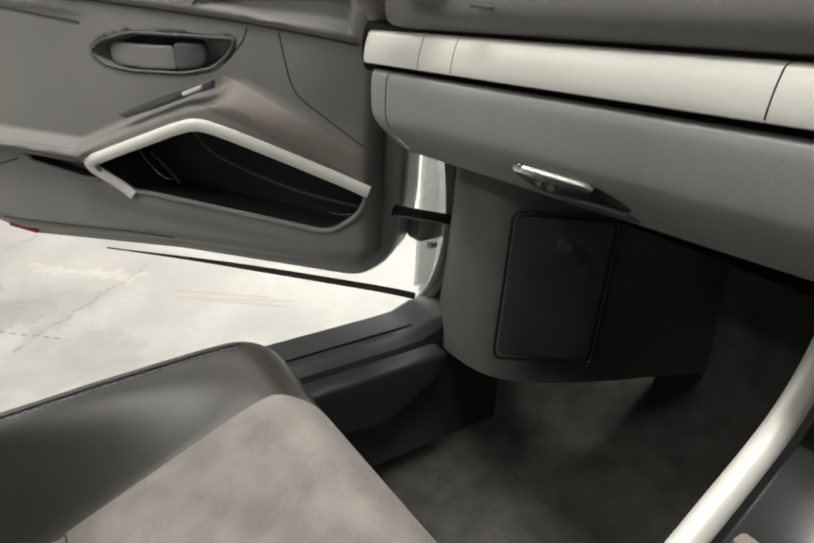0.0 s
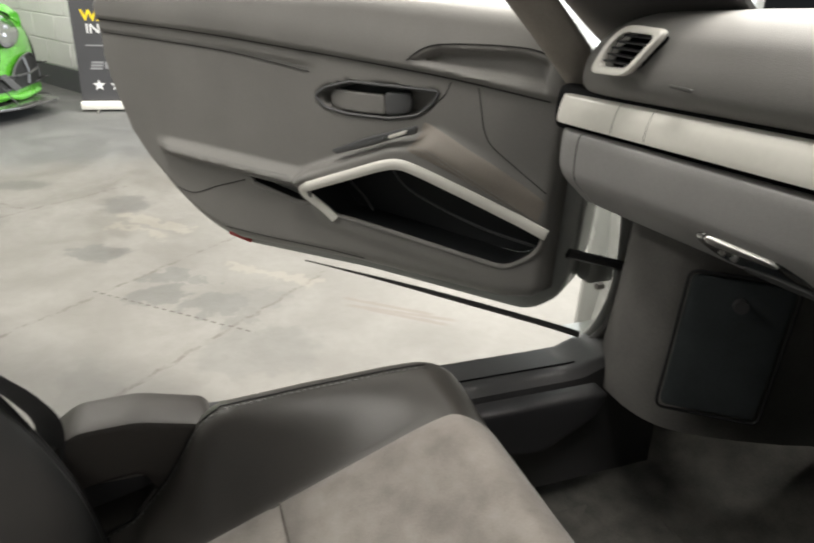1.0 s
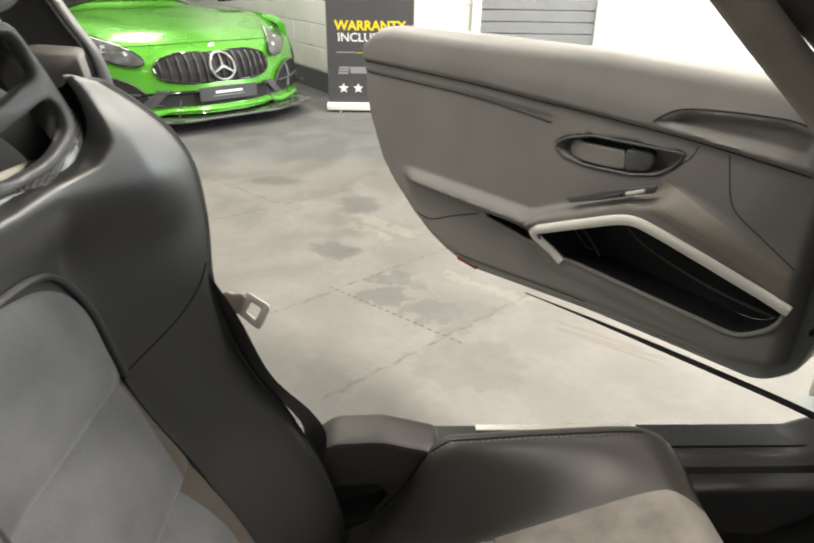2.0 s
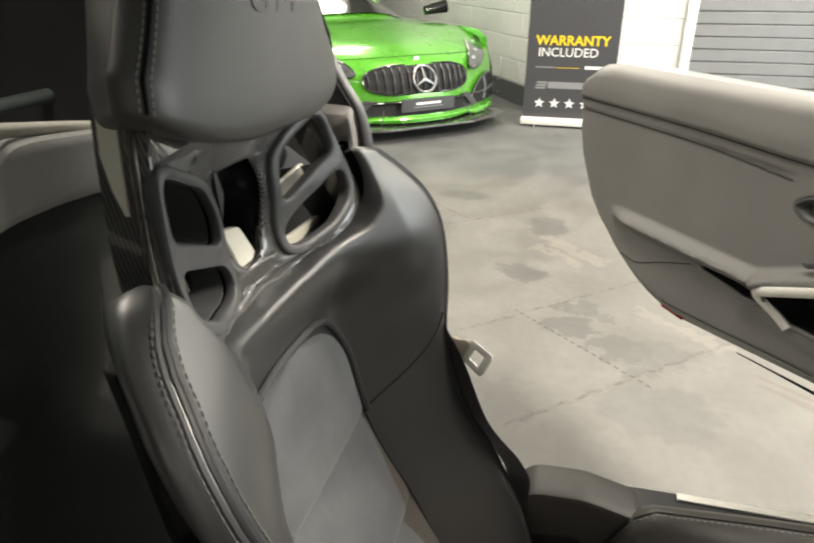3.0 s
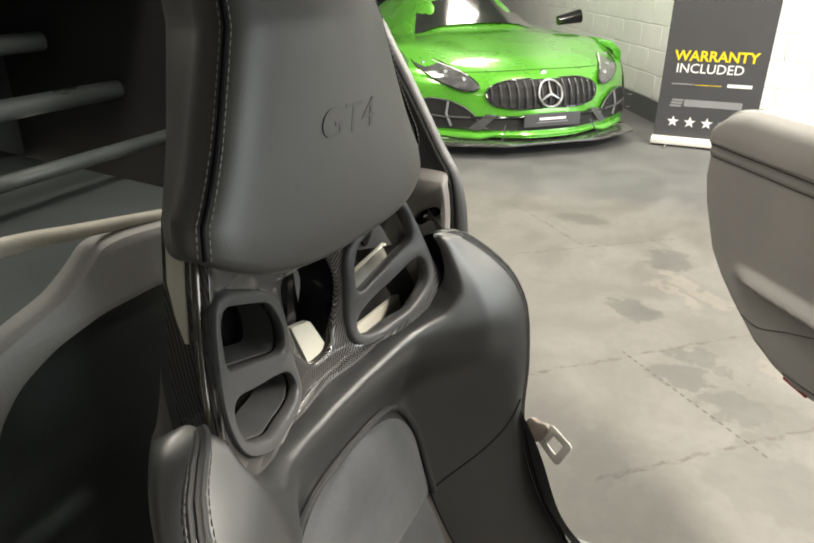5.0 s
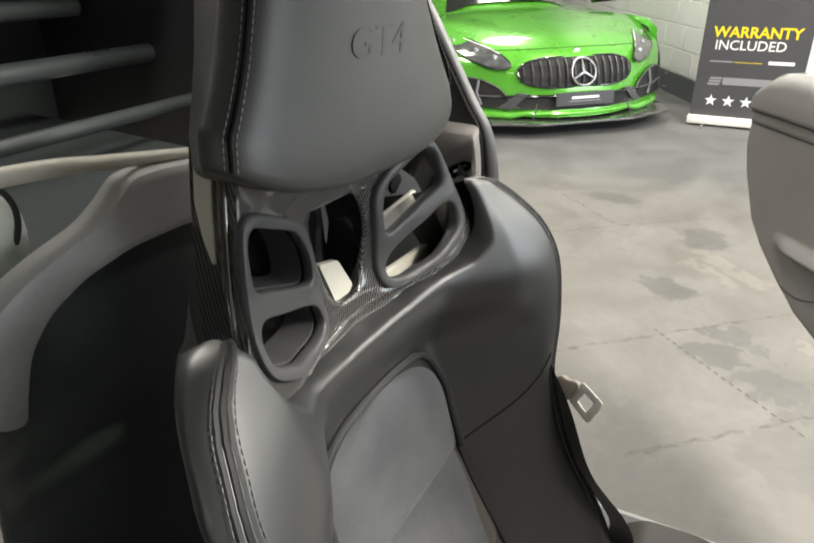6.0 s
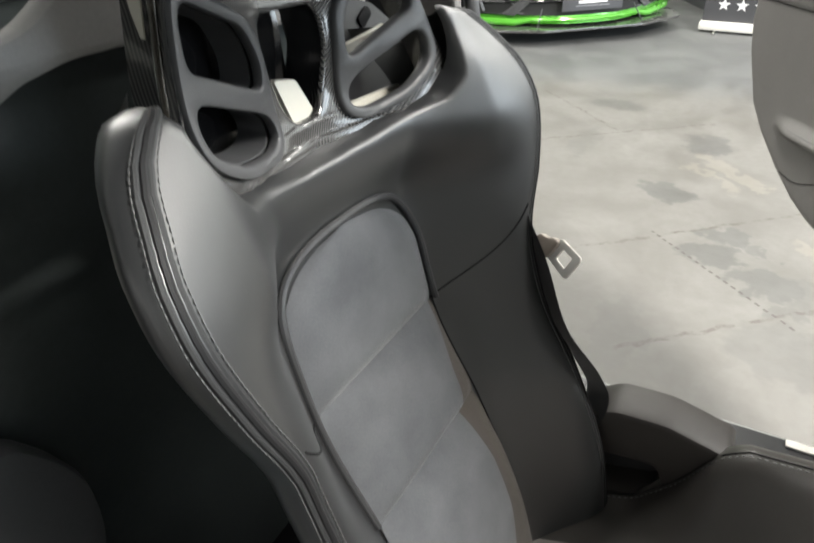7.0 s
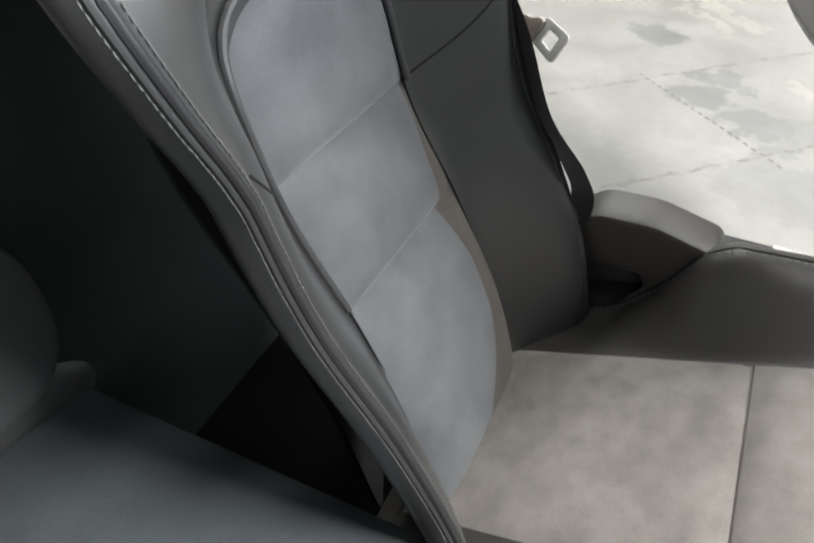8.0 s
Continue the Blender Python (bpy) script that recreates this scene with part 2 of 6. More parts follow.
WEB = material("black_webbing", (0.034, 0.034, 0.036), 0.5, grain=0.3, grain_scale=600, sheen=0.3)
PILLARSKIN = material("beige_grey_pillar_cloth", (0.33, 0.30, 0.265), 0.8, grain=0.3, grain_scale=700, vary=0.15, vary_scale=14)
CARPET = material("charcoal_carpet", (0.098, 0.098, 0.094), 1.0, grain=0.9, grain_scale=900, vary=0.35, vary_scale=20, spec=0.1, blotch=(0.10, 0.095, 0.087))
TUNNEL = material("dark_tunnel_carpet", (0.070, 0.080, 0.085), 0.9, grain=0.6, grain_scale=900, vary=0.2, vary_scale=12, spec=0.2)
KICK = material("grey_kick_carpet", (0.150, 0.145, 0.138), 0.95, grain=0.7, grain_scale=900, vary=0.25, spec=0.15)
GREYTRIM = material("grey_bulkhead_trim", (0.085, 0.083, 0.080), 0.6, grain=0.1, grain_scale=600)
RIMTRIM = material("grey_bulkhead_rim", (0.36, 0.355, 0.345), 0.5, grain=0.1, grain_scale=600)
OUTLET = material("warm_grey_trim_plastic", (0.165, 0.155, 0.148), 0.45, grain=0.08, grain_scale=600)
RED = material("red_reflector", (0.32, 0.012, 0.016), 0.3, vary=0.1)
BEIGE = material("beige_plastic", (0.34, 0.29, 0.25), 0.45)
NET = material("black_pocket_lining", (0.012, 0.014, 0.016), 0.7, grain=0.3, grain_scale=500)
GREEN = material("green_metallic_paint", (0.110, 0.45, 0.035), 0.28, metal=0.35, coat=1.0, vary=0.06, vary_scale=3)
CARBONGREY = material("grey_sheen_carbon", (0.050, 0.050, 0.052), 0.35, coat=0.4, vary=0.3, vary_scale=18)
GLOSSBLACK = material("gloss_black", (0.012, 0.012, 0.013), 0.12, coat=0.8)
PANEL = material("dark_bulkhead_lacquer", (0.050, 0.058, 0.058), 0.30, coat=0.5, vary=0.2)
PANEL.node_tree.nodes["Principled BSDF"].inputs["Coat Roughness"].default_value = 0.10
MESHBLACK = material("black_mesh", (0.006, 0.006, 0.006), 0.7)
LAMPGLASS = material("smoked_lamp_lens", (0.13, 0.13, 0.135), 0.16, metal=0.5, coat=1.0, vary=0.5, vary_scale=12)
TYRE = material("tyre_rubber", (0.018, 0.018, 0.018), 0.75, vary=0.2)
RIM = material("dark_grey_rim", (0.07, 0.07, 0.075), 0.35, metal=0.6)
BADGE = material("dull_chrome", (0.42, 0.42, 0.43), 0.3, metal=1.0)
SIGNGREY = material("charcoal_vinyl", (0.050, 0.050, 0.054), 0.5, vary=0.05)
SIGNWHITE = material("white_print", (0.72, 0.72, 0.72), 0.55, vary=0.03)
SIGNGREYPRINT = material("grey_print", (0.22, 0.22, 0.23), 0.55, vary=0.03)
SIGNYELLOW = material("yellow_print", (0.75, 0.55, 0.01), 0.55, vary=0.03)
WALLPAINT = material("white_masonry_paint", (0.74, 0.75, 0.73), 0.6, grain=0.1, grain_scale=120, vary=0.05, vary_scale=2)
WALLGREY = material("dark_grey_masonry_paint", (0.11, 0.115, 0.12), 0.55, vary=0.1)
SHUTTER = material("grey_shutter_paint", (0.20, 0.205, 0.21), 0.5, vary=0.06)
CEILPAINT = material("ceiling_paint", (0.62, 0.62, 0.61), 0.8, vary=0.05)


def carbon_material():
    m = material("carbon_weave", (0.02, 0.02, 0.02), 0.28, coat=1.0, vary=0.05)
    nt = m.node_tree
    N, L = nt.nodes, nt.links
    b = N["Principled BSDF"]
    tc = N["Texture Coordinate"]
    mp = N.new("ShaderNodeMapping")
    mp.inputs["Rotation"].default_value = (0, 0, 0)
    L.new(tc.outputs["Object"], mp.inputs["Vector"])
    w = N.new("ShaderNodeTexWave")
    w.bands_direction = "DIAGONAL"
    w.inputs["Scale"].default_value = 165
    w.inputs["Distortion"].default_value = 0.3
    L.new(mp.outputs[0], w.inputs["Vector"])
    w2 = N.new("ShaderNodeTexWave")
    w2.bands_direction = "Z"
    w2.inputs["Scale"].default_value = 190
    L.new(mp.outputs[0], w2.inputs["Vector"])
    mul = N.new("ShaderNodeMath")
    mul.operation = "MULTIPLY_ADD"
    L.new(w2.outputs["Fac"], mul.inputs[0])
    mul.inputs[1].default_value = 0.25
    L.new(w.outputs["Fac"], mul.inputs[2])
    r = N.new("ShaderNodeValToRGB")
    r.color_ramp.elements[0].position, r.color_ramp.elements[1].position = 0.3, 0.95
    r.color_ramp.elements[0].color = (0.010, 0.010, 0.011, 1)
    r.color_ramp.elements[1].color = (0.095, 0.092, 0.088, 1)
    L.new(mul.outputs[0], r.inputs[0])
    L.new(r.outputs[0], b.inputs["Base Color"])
    return m


CARBON = carbon_material()


def lamp_material():
    m = bpy.data.materials.new("lit_tube")
    m.use_nodes = True
    b = m.node_tree.nodes["Principled BSDF"]
    b.inputs["Emission Color"].default_value = (1.0, 0.97, 0.92, 1)
    b.inputs["Emission Strength"].default_value = 9.0
    return m


TUBE = lamp_material()


def floor_material():
    """Pale worn concrete with grey paint left in places, damp stains and a saw-cut joint."""
    m = bpy.data.materials.new("worn_concrete")
    m.use_nodes = True
    nt = m.node_tree
    N, L = nt.nodes, nt.links
    b = N["Principled BSDF"]
    geo = N.new("ShaderNodeNewGeometry")
    place = geo.outputs["Position"]

    def noise_node(scale, detail=6, rough=0.55, dist=0.0):
        n = N.new("ShaderNodeTexNoise")
        n.inputs["Scale"].default_value, n.inputs["Detail"].default_value = scale, detail
        n.inputs["Roughness"].default_value, n.inputs["Distortion"].default_value = rough, dist
        L.new(place, n.inputs["Vector"])
        return n.outputs[0]

    def calc(op, a, c, d=None):
        n = N.new("ShaderNodeMath")
        n.operation = op
        for i, v in enumerate((a, c, d)):
            if v is None:
                continue
            if isinstance(v, (int, float)):
                n.inputs[i].default_value = v
            else:
                L.new(v, n.inputs[i])
        return n.outputs[0]

    def rng(v, a, c, lo=0.0, hi=1.0):
        n = N.new("ShaderNodeMapRange")
        n.interpolation_type = "SMOOTHSTEP"
        L.new(v, n.inputs["Value"])
        n.inputs["From Min"].default_value, n.inputs["From Max"].default_value = a, c
        n.inputs["To Min"].default_value, n.inputs["To Max"].default_value = lo, hi
        return n.outputs[0]

    def mix(f, a, c):
        n = N.new("ShaderNodeMix")
        n.data_type = "RGBA"
        L.new(f, n.inputs["Factor"])
        for i, v in ((6, a), (7, c)):
            if isinstance(v, tuple):
                n.inputs[i].default_value = (*v, 1)
            else:
                L.new(v, n.inputs[i])
        return n.outputs[2]
    sep = N.new("ShaderNodeSeparateXYZ")
    L.new(place, sep.inputs[0])
    X, Y = sep.outputs[0], sep.outputs[1]
    n1, n2, n3, n4 = noise_node(0.9), noise_node(3.2, 8, 0.6, 0.6), noise_node(22, 6), noise_node(1.6, 7, 0.6, 1.2)
    pale = mix(rng(n2, 0.35, 0.65), (0.122, 0.116, 0.106), (0.155, 0.149, 0.138))
    pale = mix(rng(n3, 0.3, 0.75, 0.0, 0.35), pale, (0.108, 0.100, 0.090))
    grey = mix(rng(n2, 0.3, 0.7), (0.105, 0.106, 0.106), (0.136, 0.138, 0.136))
    far = calc("ADD", rng(X, -2.6, -4.4), calc("MULTIPLY", calc("SUBTRACT", n1, 0.5), 1.6))
    col = mix(rng(far, 0.25, 0.85), pale, grey)
    # damp patches: centre x, y, half-lengths, strength
    spots = [(-2.19, -0.15, 0.10, 0.105, .8), (-2.80, -0.05, 0.13, 0.10, .75), (-1.90, 0.11, 0.07, 0.08, .7), (-1.83, 0.21, 0.04, 0.06, .6), (-1.75, 0.07, 0.07, 0.10, .75),
             (-1.63, 0.25, 0.08, 0.11, .7), (-1.62, 0.39, 0.09, 0.11, .4), (-1.49, 0.32, 0.05, 0.06, .4), (-1.28, 0.36, 0.14, 0.19, .35), (-3.20, -0.58, 0.08, 0.15, .6),
             (-1.18, -0.12, 0.20, 0.07, .25), (-3.9, -0.3, 0.3, 0.12, .35), (-2.6, -0.6, 0.2, 0.05, .25)]
    wob = N.new("ShaderNodeTexNoise")
    wob.inputs["Scale"].default_value = 14.0
    wob.inputs["Detail"].default_value = 5
    L.new(place, wob.inputs["Vector"])
    ws = N.new("ShaderNodeSeparateColor")
    L.new(wob.outputs["Color"], ws.inputs[0])
    wx = calc("MULTIPLY_ADD", calc("SUBTRACT", ws.outputs[0], 0.5), 0.22, X)
    wy = calc("MULTIPLY_ADD", calc("SUBTRACT", ws.outputs[1], 0.5), 0.22, Y)
    damp = None
    for cx, cy, rx, ry, k in spots:
        dx, dy = calc("DIVIDE", calc("SUBTRACT", wx, cx), rx), calc("DIVIDE", calc("SUBTRACT", wy, cy), ry)
        d = rng(calc("ADD", calc("MULTIPLY", dx, dx), calc("MULTIPLY", dy, dy)), 1.35, 0.70, 0.0, k * 0.72)
        damp = d if damp is None else calc("MAXIMUM", damp, d)

    def line(x0, y0, x1, y1, half, sx=X, sy=Y):
        """A straight mark from x0, y0 to x1, y1, and how far along it a place lies."""
        ln = math.hypot(x1 - x0, y1 - y0)
        c, q = (x1 - x0) / ln, (y1 - y0) / ln
        px, py = calc("SUBTRACT", sx, x0), calc("SUBTRACT", sy, y0)
        along = calc("ADD", calc("MULTIPLY", px, c), calc("MULTIPLY", py, q))
        across = calc("ABSOLUTE", calc("SUBTRACT", calc("MULTIPLY", py, c), calc("MULTIPLY", px, q)), 0)
        ends = calc("MULTIPLY", rng(along, -0.02, 0.02), rng(along, ln + 0.02, ln - 0.02))
        return calc("MULTIPLY", rng(across, half, half * 0.4), ends), along
    bright = rng(n4, 0.54, 0.74, 0.0, 0.4)
    col = mix(bright, col, (0.200, 0.192, 0.180))
    streak = None
    for x0, y0, x1, y1 in ((-2.66, -0.06, -2.42, 0.20), (-2.58, -0.04, -2.34, 0.22), (-2.52, -0.10, -2.30, 0.10), (-1.95, 0.35, -1.70, 0.62)):
        m1, al = line(x0, y0, x1, y1, 0.035, wx, wy)
        streak = m1 if streak is None else calc("MAXIMUM", streak, m1)
    col = mix(calc("MULTIPLY", streak, 0.28), col, (0.25, 0.23, 0.19))
    col = mix(damp, col, (0.066, 0.066, 0.064))
    jx = calc("MULTIPLY_ADD", calc("SUBTRACT", n3, 0.5), 0.012, X)
    brown = None
    for x0, y0, x1, y1 in ((-1.56, 0.70, -1.36, 0.96), (-1.50, 0.70, -1.30, 1.02), (-1.46, 0.75, -1.28, 0.98)):
        m1, al = line(x0, y0, x1, y1, 0.014, jx, Y)
        brown = m1 if brown is None else calc("MAXIMUM", brown, m1)
    col = mix(calc("MULTIPLY", brown, 0.5), col, (0.11, 0.085, 0.072))
    # the sealed saw-cut joint, and worn lines that cross it
    j1, al = line(-1.83, -0.14, -1.40, 0.35, 0.006, jx, Y)
    dash = rng(calc("SINE", calc("MULTIPLY", al, 190.0), 0), -0.4, 0.1)
    joint = calc("MULTIPLY", j1, dash)
    ux, uy = calc("MULTIPLY_ADD", calc("SUBTRACT", ws.outputs[0], 0.5), 0.05, X), calc("MULTIPLY_ADD", calc("SUBTRACT", ws.outputs[2], 0.5), 0.05, Y)
    worn = None
    for x0, y0, x1, y1 in ((-1.10, -0.10, -1.80, 0.69), (-1.50, -0.46, -2.30, 0.46), (-2.40, -0.98, -3.10, -0.06), (-3.30, -1.03, -2.80, -0.48)):
        m1, al = line(x0, y0, x1, y1, 0.011, ux, uy)
        worn = m1 if worn is None else calc("MAXIMUM", worn, m1)
    worn = calc("MULTIPLY", worn, rng(noise_node(26, 3), 0.38, 0.62, 0.05, 0.75))
    col = mix(worn, col, (0.080, 0.070, 0.061))
    col = mix(calc("MULTIPLY", joint, 0.75), col, (0.05, 0.042, 0.036))
    wet = calc("MULTIPLY", rng(calc("ADD", calc("POWER", calc("DIVIDE", calc("SUBTRACT", wx, -1.20), 0.09), 2.0), calc("POWER", calc("DIVIDE", calc("SUBTRACT", wy, 0.30), 0.09), 2.0)), 1.0, 0.4), rng(n3, 0.45, 0.6))
    L.new(col, b.inputs["Base Color"])
    L.new(calc("SUBTRACT", calc("SUBTRACT", rng(n2, 0.3, 0.7, 0.42, 0.60), calc("MULTIPLY", damp, 0.10)), calc("MULTIPLY", wet, 0.12)), b.inputs["Roughness"])
    b.inputs["Specular IOR Level"].default_value = 0.4
    bp = N.new("ShaderNodeBump")
    bp.inputs["Strength"].default_value, bp.inputs["Distance"].default_value = 0.25, 0.004
    L.new(calc("SUBTRACT", calc("ADD", n3, calc("MULTIPLY", n2, 0.6)), joint), bp.inputs["Height"])
    L.new(bp.outputs[0], b.inputs["Normal"])
    return m


CONCRETE = floor_material()

# ---- the workshop ----
solo("floor", block(-14, 9, -9, 9, -0.2, 0.0), CONCRETE, "pale worn concrete floor with grey patches and a saw-cut joint", "floor", kind="structure")
solo("ceiling", block(-14, 9, -9, 9, CEIL + 0.05, CEIL + 0.25), CEILPAINT, "plain off-white workshop ceiling", "ceiling", kind="structure")


def lamp_fitting(x, y, watts):
    th = thing("ceiling_light", (x, y, CEIL), "white batten light with a lit tube, added under the unseen ceiling", "ceiling light", "ceiling lights")
    part("housing", block(x - 0.75, x + 0.75, y - 0.06, y + 0.06, CEIL - 0.02, CEIL + 0.05, 0.01), WALLPAINT, th)
    part("lit_tube", tube([(x - 0.72, y, CEIL - 0.05), (x + 0.72, y, CEIL - 0.05)], 0.025, 12), TUBE, th, "glowing white tube")
    la = bpy.data.lights.new("tube_light", "AREA")
    la.shape, la.size, la.size_y, la.energy, la.color = "RECTANGLE", 1.5, 0.5, watts, (1.0, 0.955, 0.875)
    ob = new("tube_light", la)
    ob.location = (x, y, CEIL - 0.09)
    return th


for lx, ly, lw in LAMPS:
    lamp_fitting(lx, ly, lw)


def wall(name, a, b, label, courses=True, dado=True):
    """A painted block wall from a to b in plan, its face on the left of that way: recessed joints between the courses, a dark band at its foot."""
    a, b = Vector((a[0], a[1], 0)), Vector((b[0], b[1], 0))
    d = (b - a).normalized()
    n = Vector((-d.y, d.x, 0))
    L = (b - a).length

    def put(bm):
        for v in bm.verts:
            v.co = a + d * v.co.x + n * v.co.y + Vector((0, 0, v.co.z))
        return bm
    body = put(block(0, L, -0.2, -0.006, 0, CEIL + 0.05))
    w = solo(name, body, WALLPAINT, label, "wall", kind="structure")
    if dado:
        part("painted_band", put(block(0, L, -0.004, 0.004, 0, 0.19)), WALLGREY, w, "dark grey painted band along the foot")
    return w, put, L


def block_courses(w, put, L, z0, z1, x0, x1):
    """The painted blocks of a wall that stand near enough to be told apart."""
    me, k = None, 0
    h, ln, j = 0.215, 0.44, 0.008
    row, z = 0, z0
    while z + h <= z1:
        x = x0 - (ln / 2 if row % 2 else 0)
        while x < x1:
            p0, p1 = max(x, x0), min(x + ln - j, x1)
            if p1 - p0 > 0.05:
                part("block", put(block(p0, p1, -0.02, 0.0, z, z + h - j, 0.003, 1)), WALLPAINT, w)
            x += ln
        z += h
        row += 1


# the wall beside the green car, then the one behind the banner, with a grey shutter in it
w1, put1, L1 = wall("wall_west", (-5.72, -0.32), (-13.6, -4.96), "white painted block wall with a dark grey foot")
w2, put2, L2 = wall("wall_shutter", (-5.72, 6.0), (-5.72, -0.32), "white painted block wall with a dark grey foot and a grey shutter")
wall("wall_south", (-13.9, -8.6), (8.8, -8.6), "plain white painted wall", dado=False)
wall("wall_east", (8.6, -8.8), (8.6, 8.8), "plain white painted wall", dado=False)
wall("wall_north", (8.8, 6.0), (0.9, 6.0), "plain white painted wall", dado=False)
wall("wall_north_2", (-5.1, 6.0), (-5.9, 6.0), "plain white painted wall", dado=False)
solo("wall_north_3", block(-5.1, 0.9, 6.006, 6.2, 2.9, CEIL + 0.05), WALLPAINT, "plain white wall over the open shutter", "wall", kind="structure")
day = bpy.data.lights.new("daylight", "AREA")
day.shape, day.size, day.size_y, day.energy, day.color = "RECTANGLE", 5.8, 2.8, DAY_WATTS, (0.86, 0.95, 1.0)
day_ob = new("daylight", day)
day_ob.matrix_world = look((-2.1, 6.1, 1.45), (-2.1, 0.0, 1.45))
sh = thing("roller_shutter", (-5.71, 1.45, 0), "grey slatted roller shutter in a painted frame", "roller shutter")
for i in range(22):
    part("slat", block(-5.715, -5.69, 0.93, 1.97, 0.01 + i * 0.1, 0.01 + i * 0.1 + 0.094, 0.006, 1), SHUTTER, sh)
part("frame", block(-5.72, -5.66, 0.85, 0.93, 0, 2.25, 0.006), WALLPAINT, sh)
part("frame", block(-5.72, -5.66, 1.97, 2.05, 0, 2.25, 0.006), WALLPAINT, sh)

# ---- the passenger seat: folding bucket seat in leather, suede and carbon ----
SX = -0.045                         # the seat's middle plane
LEAN = 0.045                        # the backrest leans a little to one side
PZ = [0.2, 0.287, 0.45, 0.593, 0.721, 0.881, 0.997, 1.1, 1.4]
PY = [-0.01, -0.049, -0.09, -0.153, -0.219, -0.259, -0.289, -0.312, -0.338]
LINE = smooth([(z, y, 0) for z, y in zip(PZ, PY)], 10)
LZ, LY = [p.x for p in LINE], [p.y for p in LINE]


def back_line(z):
    return table(z, LZ, LY)


def S(u, d, z):
    """A place on the seat: u from its middle, d in front of the backrest's face, at the height z."""
    return Vector((SX + u, back_line(z) + d, z + LEAN * u))


def half_width(z):
    return crest_u(z) + 0.012


CREST_W = smooth([(z, u, 0) for z, u in ((0.25, 0.225), (0.55, 0.230), (0.7, 0.233), (0.8, 0.237), (0.84, 0.246), (0.89, 0.265), (0.95, 0.281), (0.99, 0.278), (1.015, 0.266), (1.034, 0.253), (1.05, 0.236), (1.066, 0.212))], 8)
CREST_D = smooth([(z, d, 0) for z, d in ((0.25, 0.085), (0.55, 0.105), (0.7, 0.105), (0.8, 0.106), (0.88, 0.118), (0.95, 0.123), (1.0, 0.112), (1.05, 0.086), (1.09, 0.065))], 8)
CREST_WZ, CREST_WU = [p.x for p in CREST_W], [p.y for p in CREST_W]
CREST_DZ, CREST_DH = [p.x for p in CREST_D], [p.y for p in CREST_D]


def crest_u(z):
    return table(z, CREST_WZ, CREST_WU)


def crest_h(z):
    return table(z, CREST_DZ, CREST_DH)


def depth(u, z):
    u = abs(u)
    wi = table(z, [0.3, 0.6, 0.85, 0.93, 1.0, 1.1], [0.135, 0.118, 0.118, 0.110, 0.128, 0.135])
    uc, h, w = crest_u(z), crest_h(z), half_width(z)
    lip = (0.027 + 0.044 * (min(u, 0.2) / 0.19) ** 2.2) * sstep((z - 0.865) / 0.10)
    if u < wi:
        return lip
    if u < uc:
        t = (u - wi) / (uc - wi)
        return lip + (h - lip) * (0.55 * sstep(t) + 0.45 * math.sin(t * math.pi / 2) ** 1.3)
    t = min(1.0, (u - uc) / max(w - uc, 1e-4))
    return h - 0.010 * (1 - math.sqrt(max(0.0, 1 - t * t)))


def top_of(a):
    return table(a, [0, 0.20, 0.42, 0.55, 0.63, 0.70, 0.76, 0.82, 0.90, 1.0], [0.956, 0.958, 0.968, 0.978, 0.996, 1.012, 1.030, 1.046, 1.055, 1.056])


seat = thing("bucket_seat", (SX, 0.15, 0.14), "black leather bucket seat with grey suede inserts and carbon head frame", "seat")


HEADS = {1: 1.056, -1: 1.056}      # the bolsters end at these heights
SIDE = smooth([(0, 0, 0), (0.002, -0.007, 0), (-0.001, -0.016, 0), (-0.010, -0.028, 0), (-0.027, -0.044, 0), (-0.06, -0.070, 0), (-0.115, -0.122, 0)], 4)
SIDE_K, SIDE_U, SIDE_D = [i / (len(SIDE) - 1) for i in range(len(SIDE))], [p.x for p in SIDE], [p.y for p in SIDE]


def backrest_face(p, q):
    a = -1.5 + 3.0 * p
    aa = abs(a)
    side = 1 if a > 0 else -1
    b = q / 0.94
    z1 = top_of(min(aa, 1.0)) - 0.020 * sstep((aa - 1.12) / 0.38)
    if side < 0:
        z1 += 0.020 * sstep((aa - 0.62) / 0.10) * sstep((0.95 - aa) / 0.17)
    if b <= 1:
        z = 0.25 + (z1 - 0.25) * b
        shut = 0.0
    else:
        k = (b - 1) / (1 / 0.94 - 1)
        z = z1 + 0.010 * math.sin(k * math.pi / 2) - 0.004 * k
        shut = 1 - math.cos(k * math.pi / 2)
    w = half_width(z)
    u = side * min(aa, 1.0) * w
    d = depth(u, z)
    if aa > 1:
        k = (aa - 1) / 0.5
        d += table(k, SIDE_K, SIDE_D)
        u += side * table(k, SIDE_K, SIDE_U)
    # the head of the bolster closes over itself, the middle rolls back under the head frame
    far = sstep((aa - 0.5) / 0.3)
    d = lerp(d - 0.045 * shut, lerp(d, min(d, crest_h(z) - 0.014), shut), far)
    if shut:
        u = lerp(u, side * min(abs(u), crest_u(z) - 0.010), shut * far)
    return S(u, d, z)


backrest = part("backrest", gridsurf(backrest_face, 132, 96), LEATHER, seat, "black leather backrest with tall side bolsters", 60)


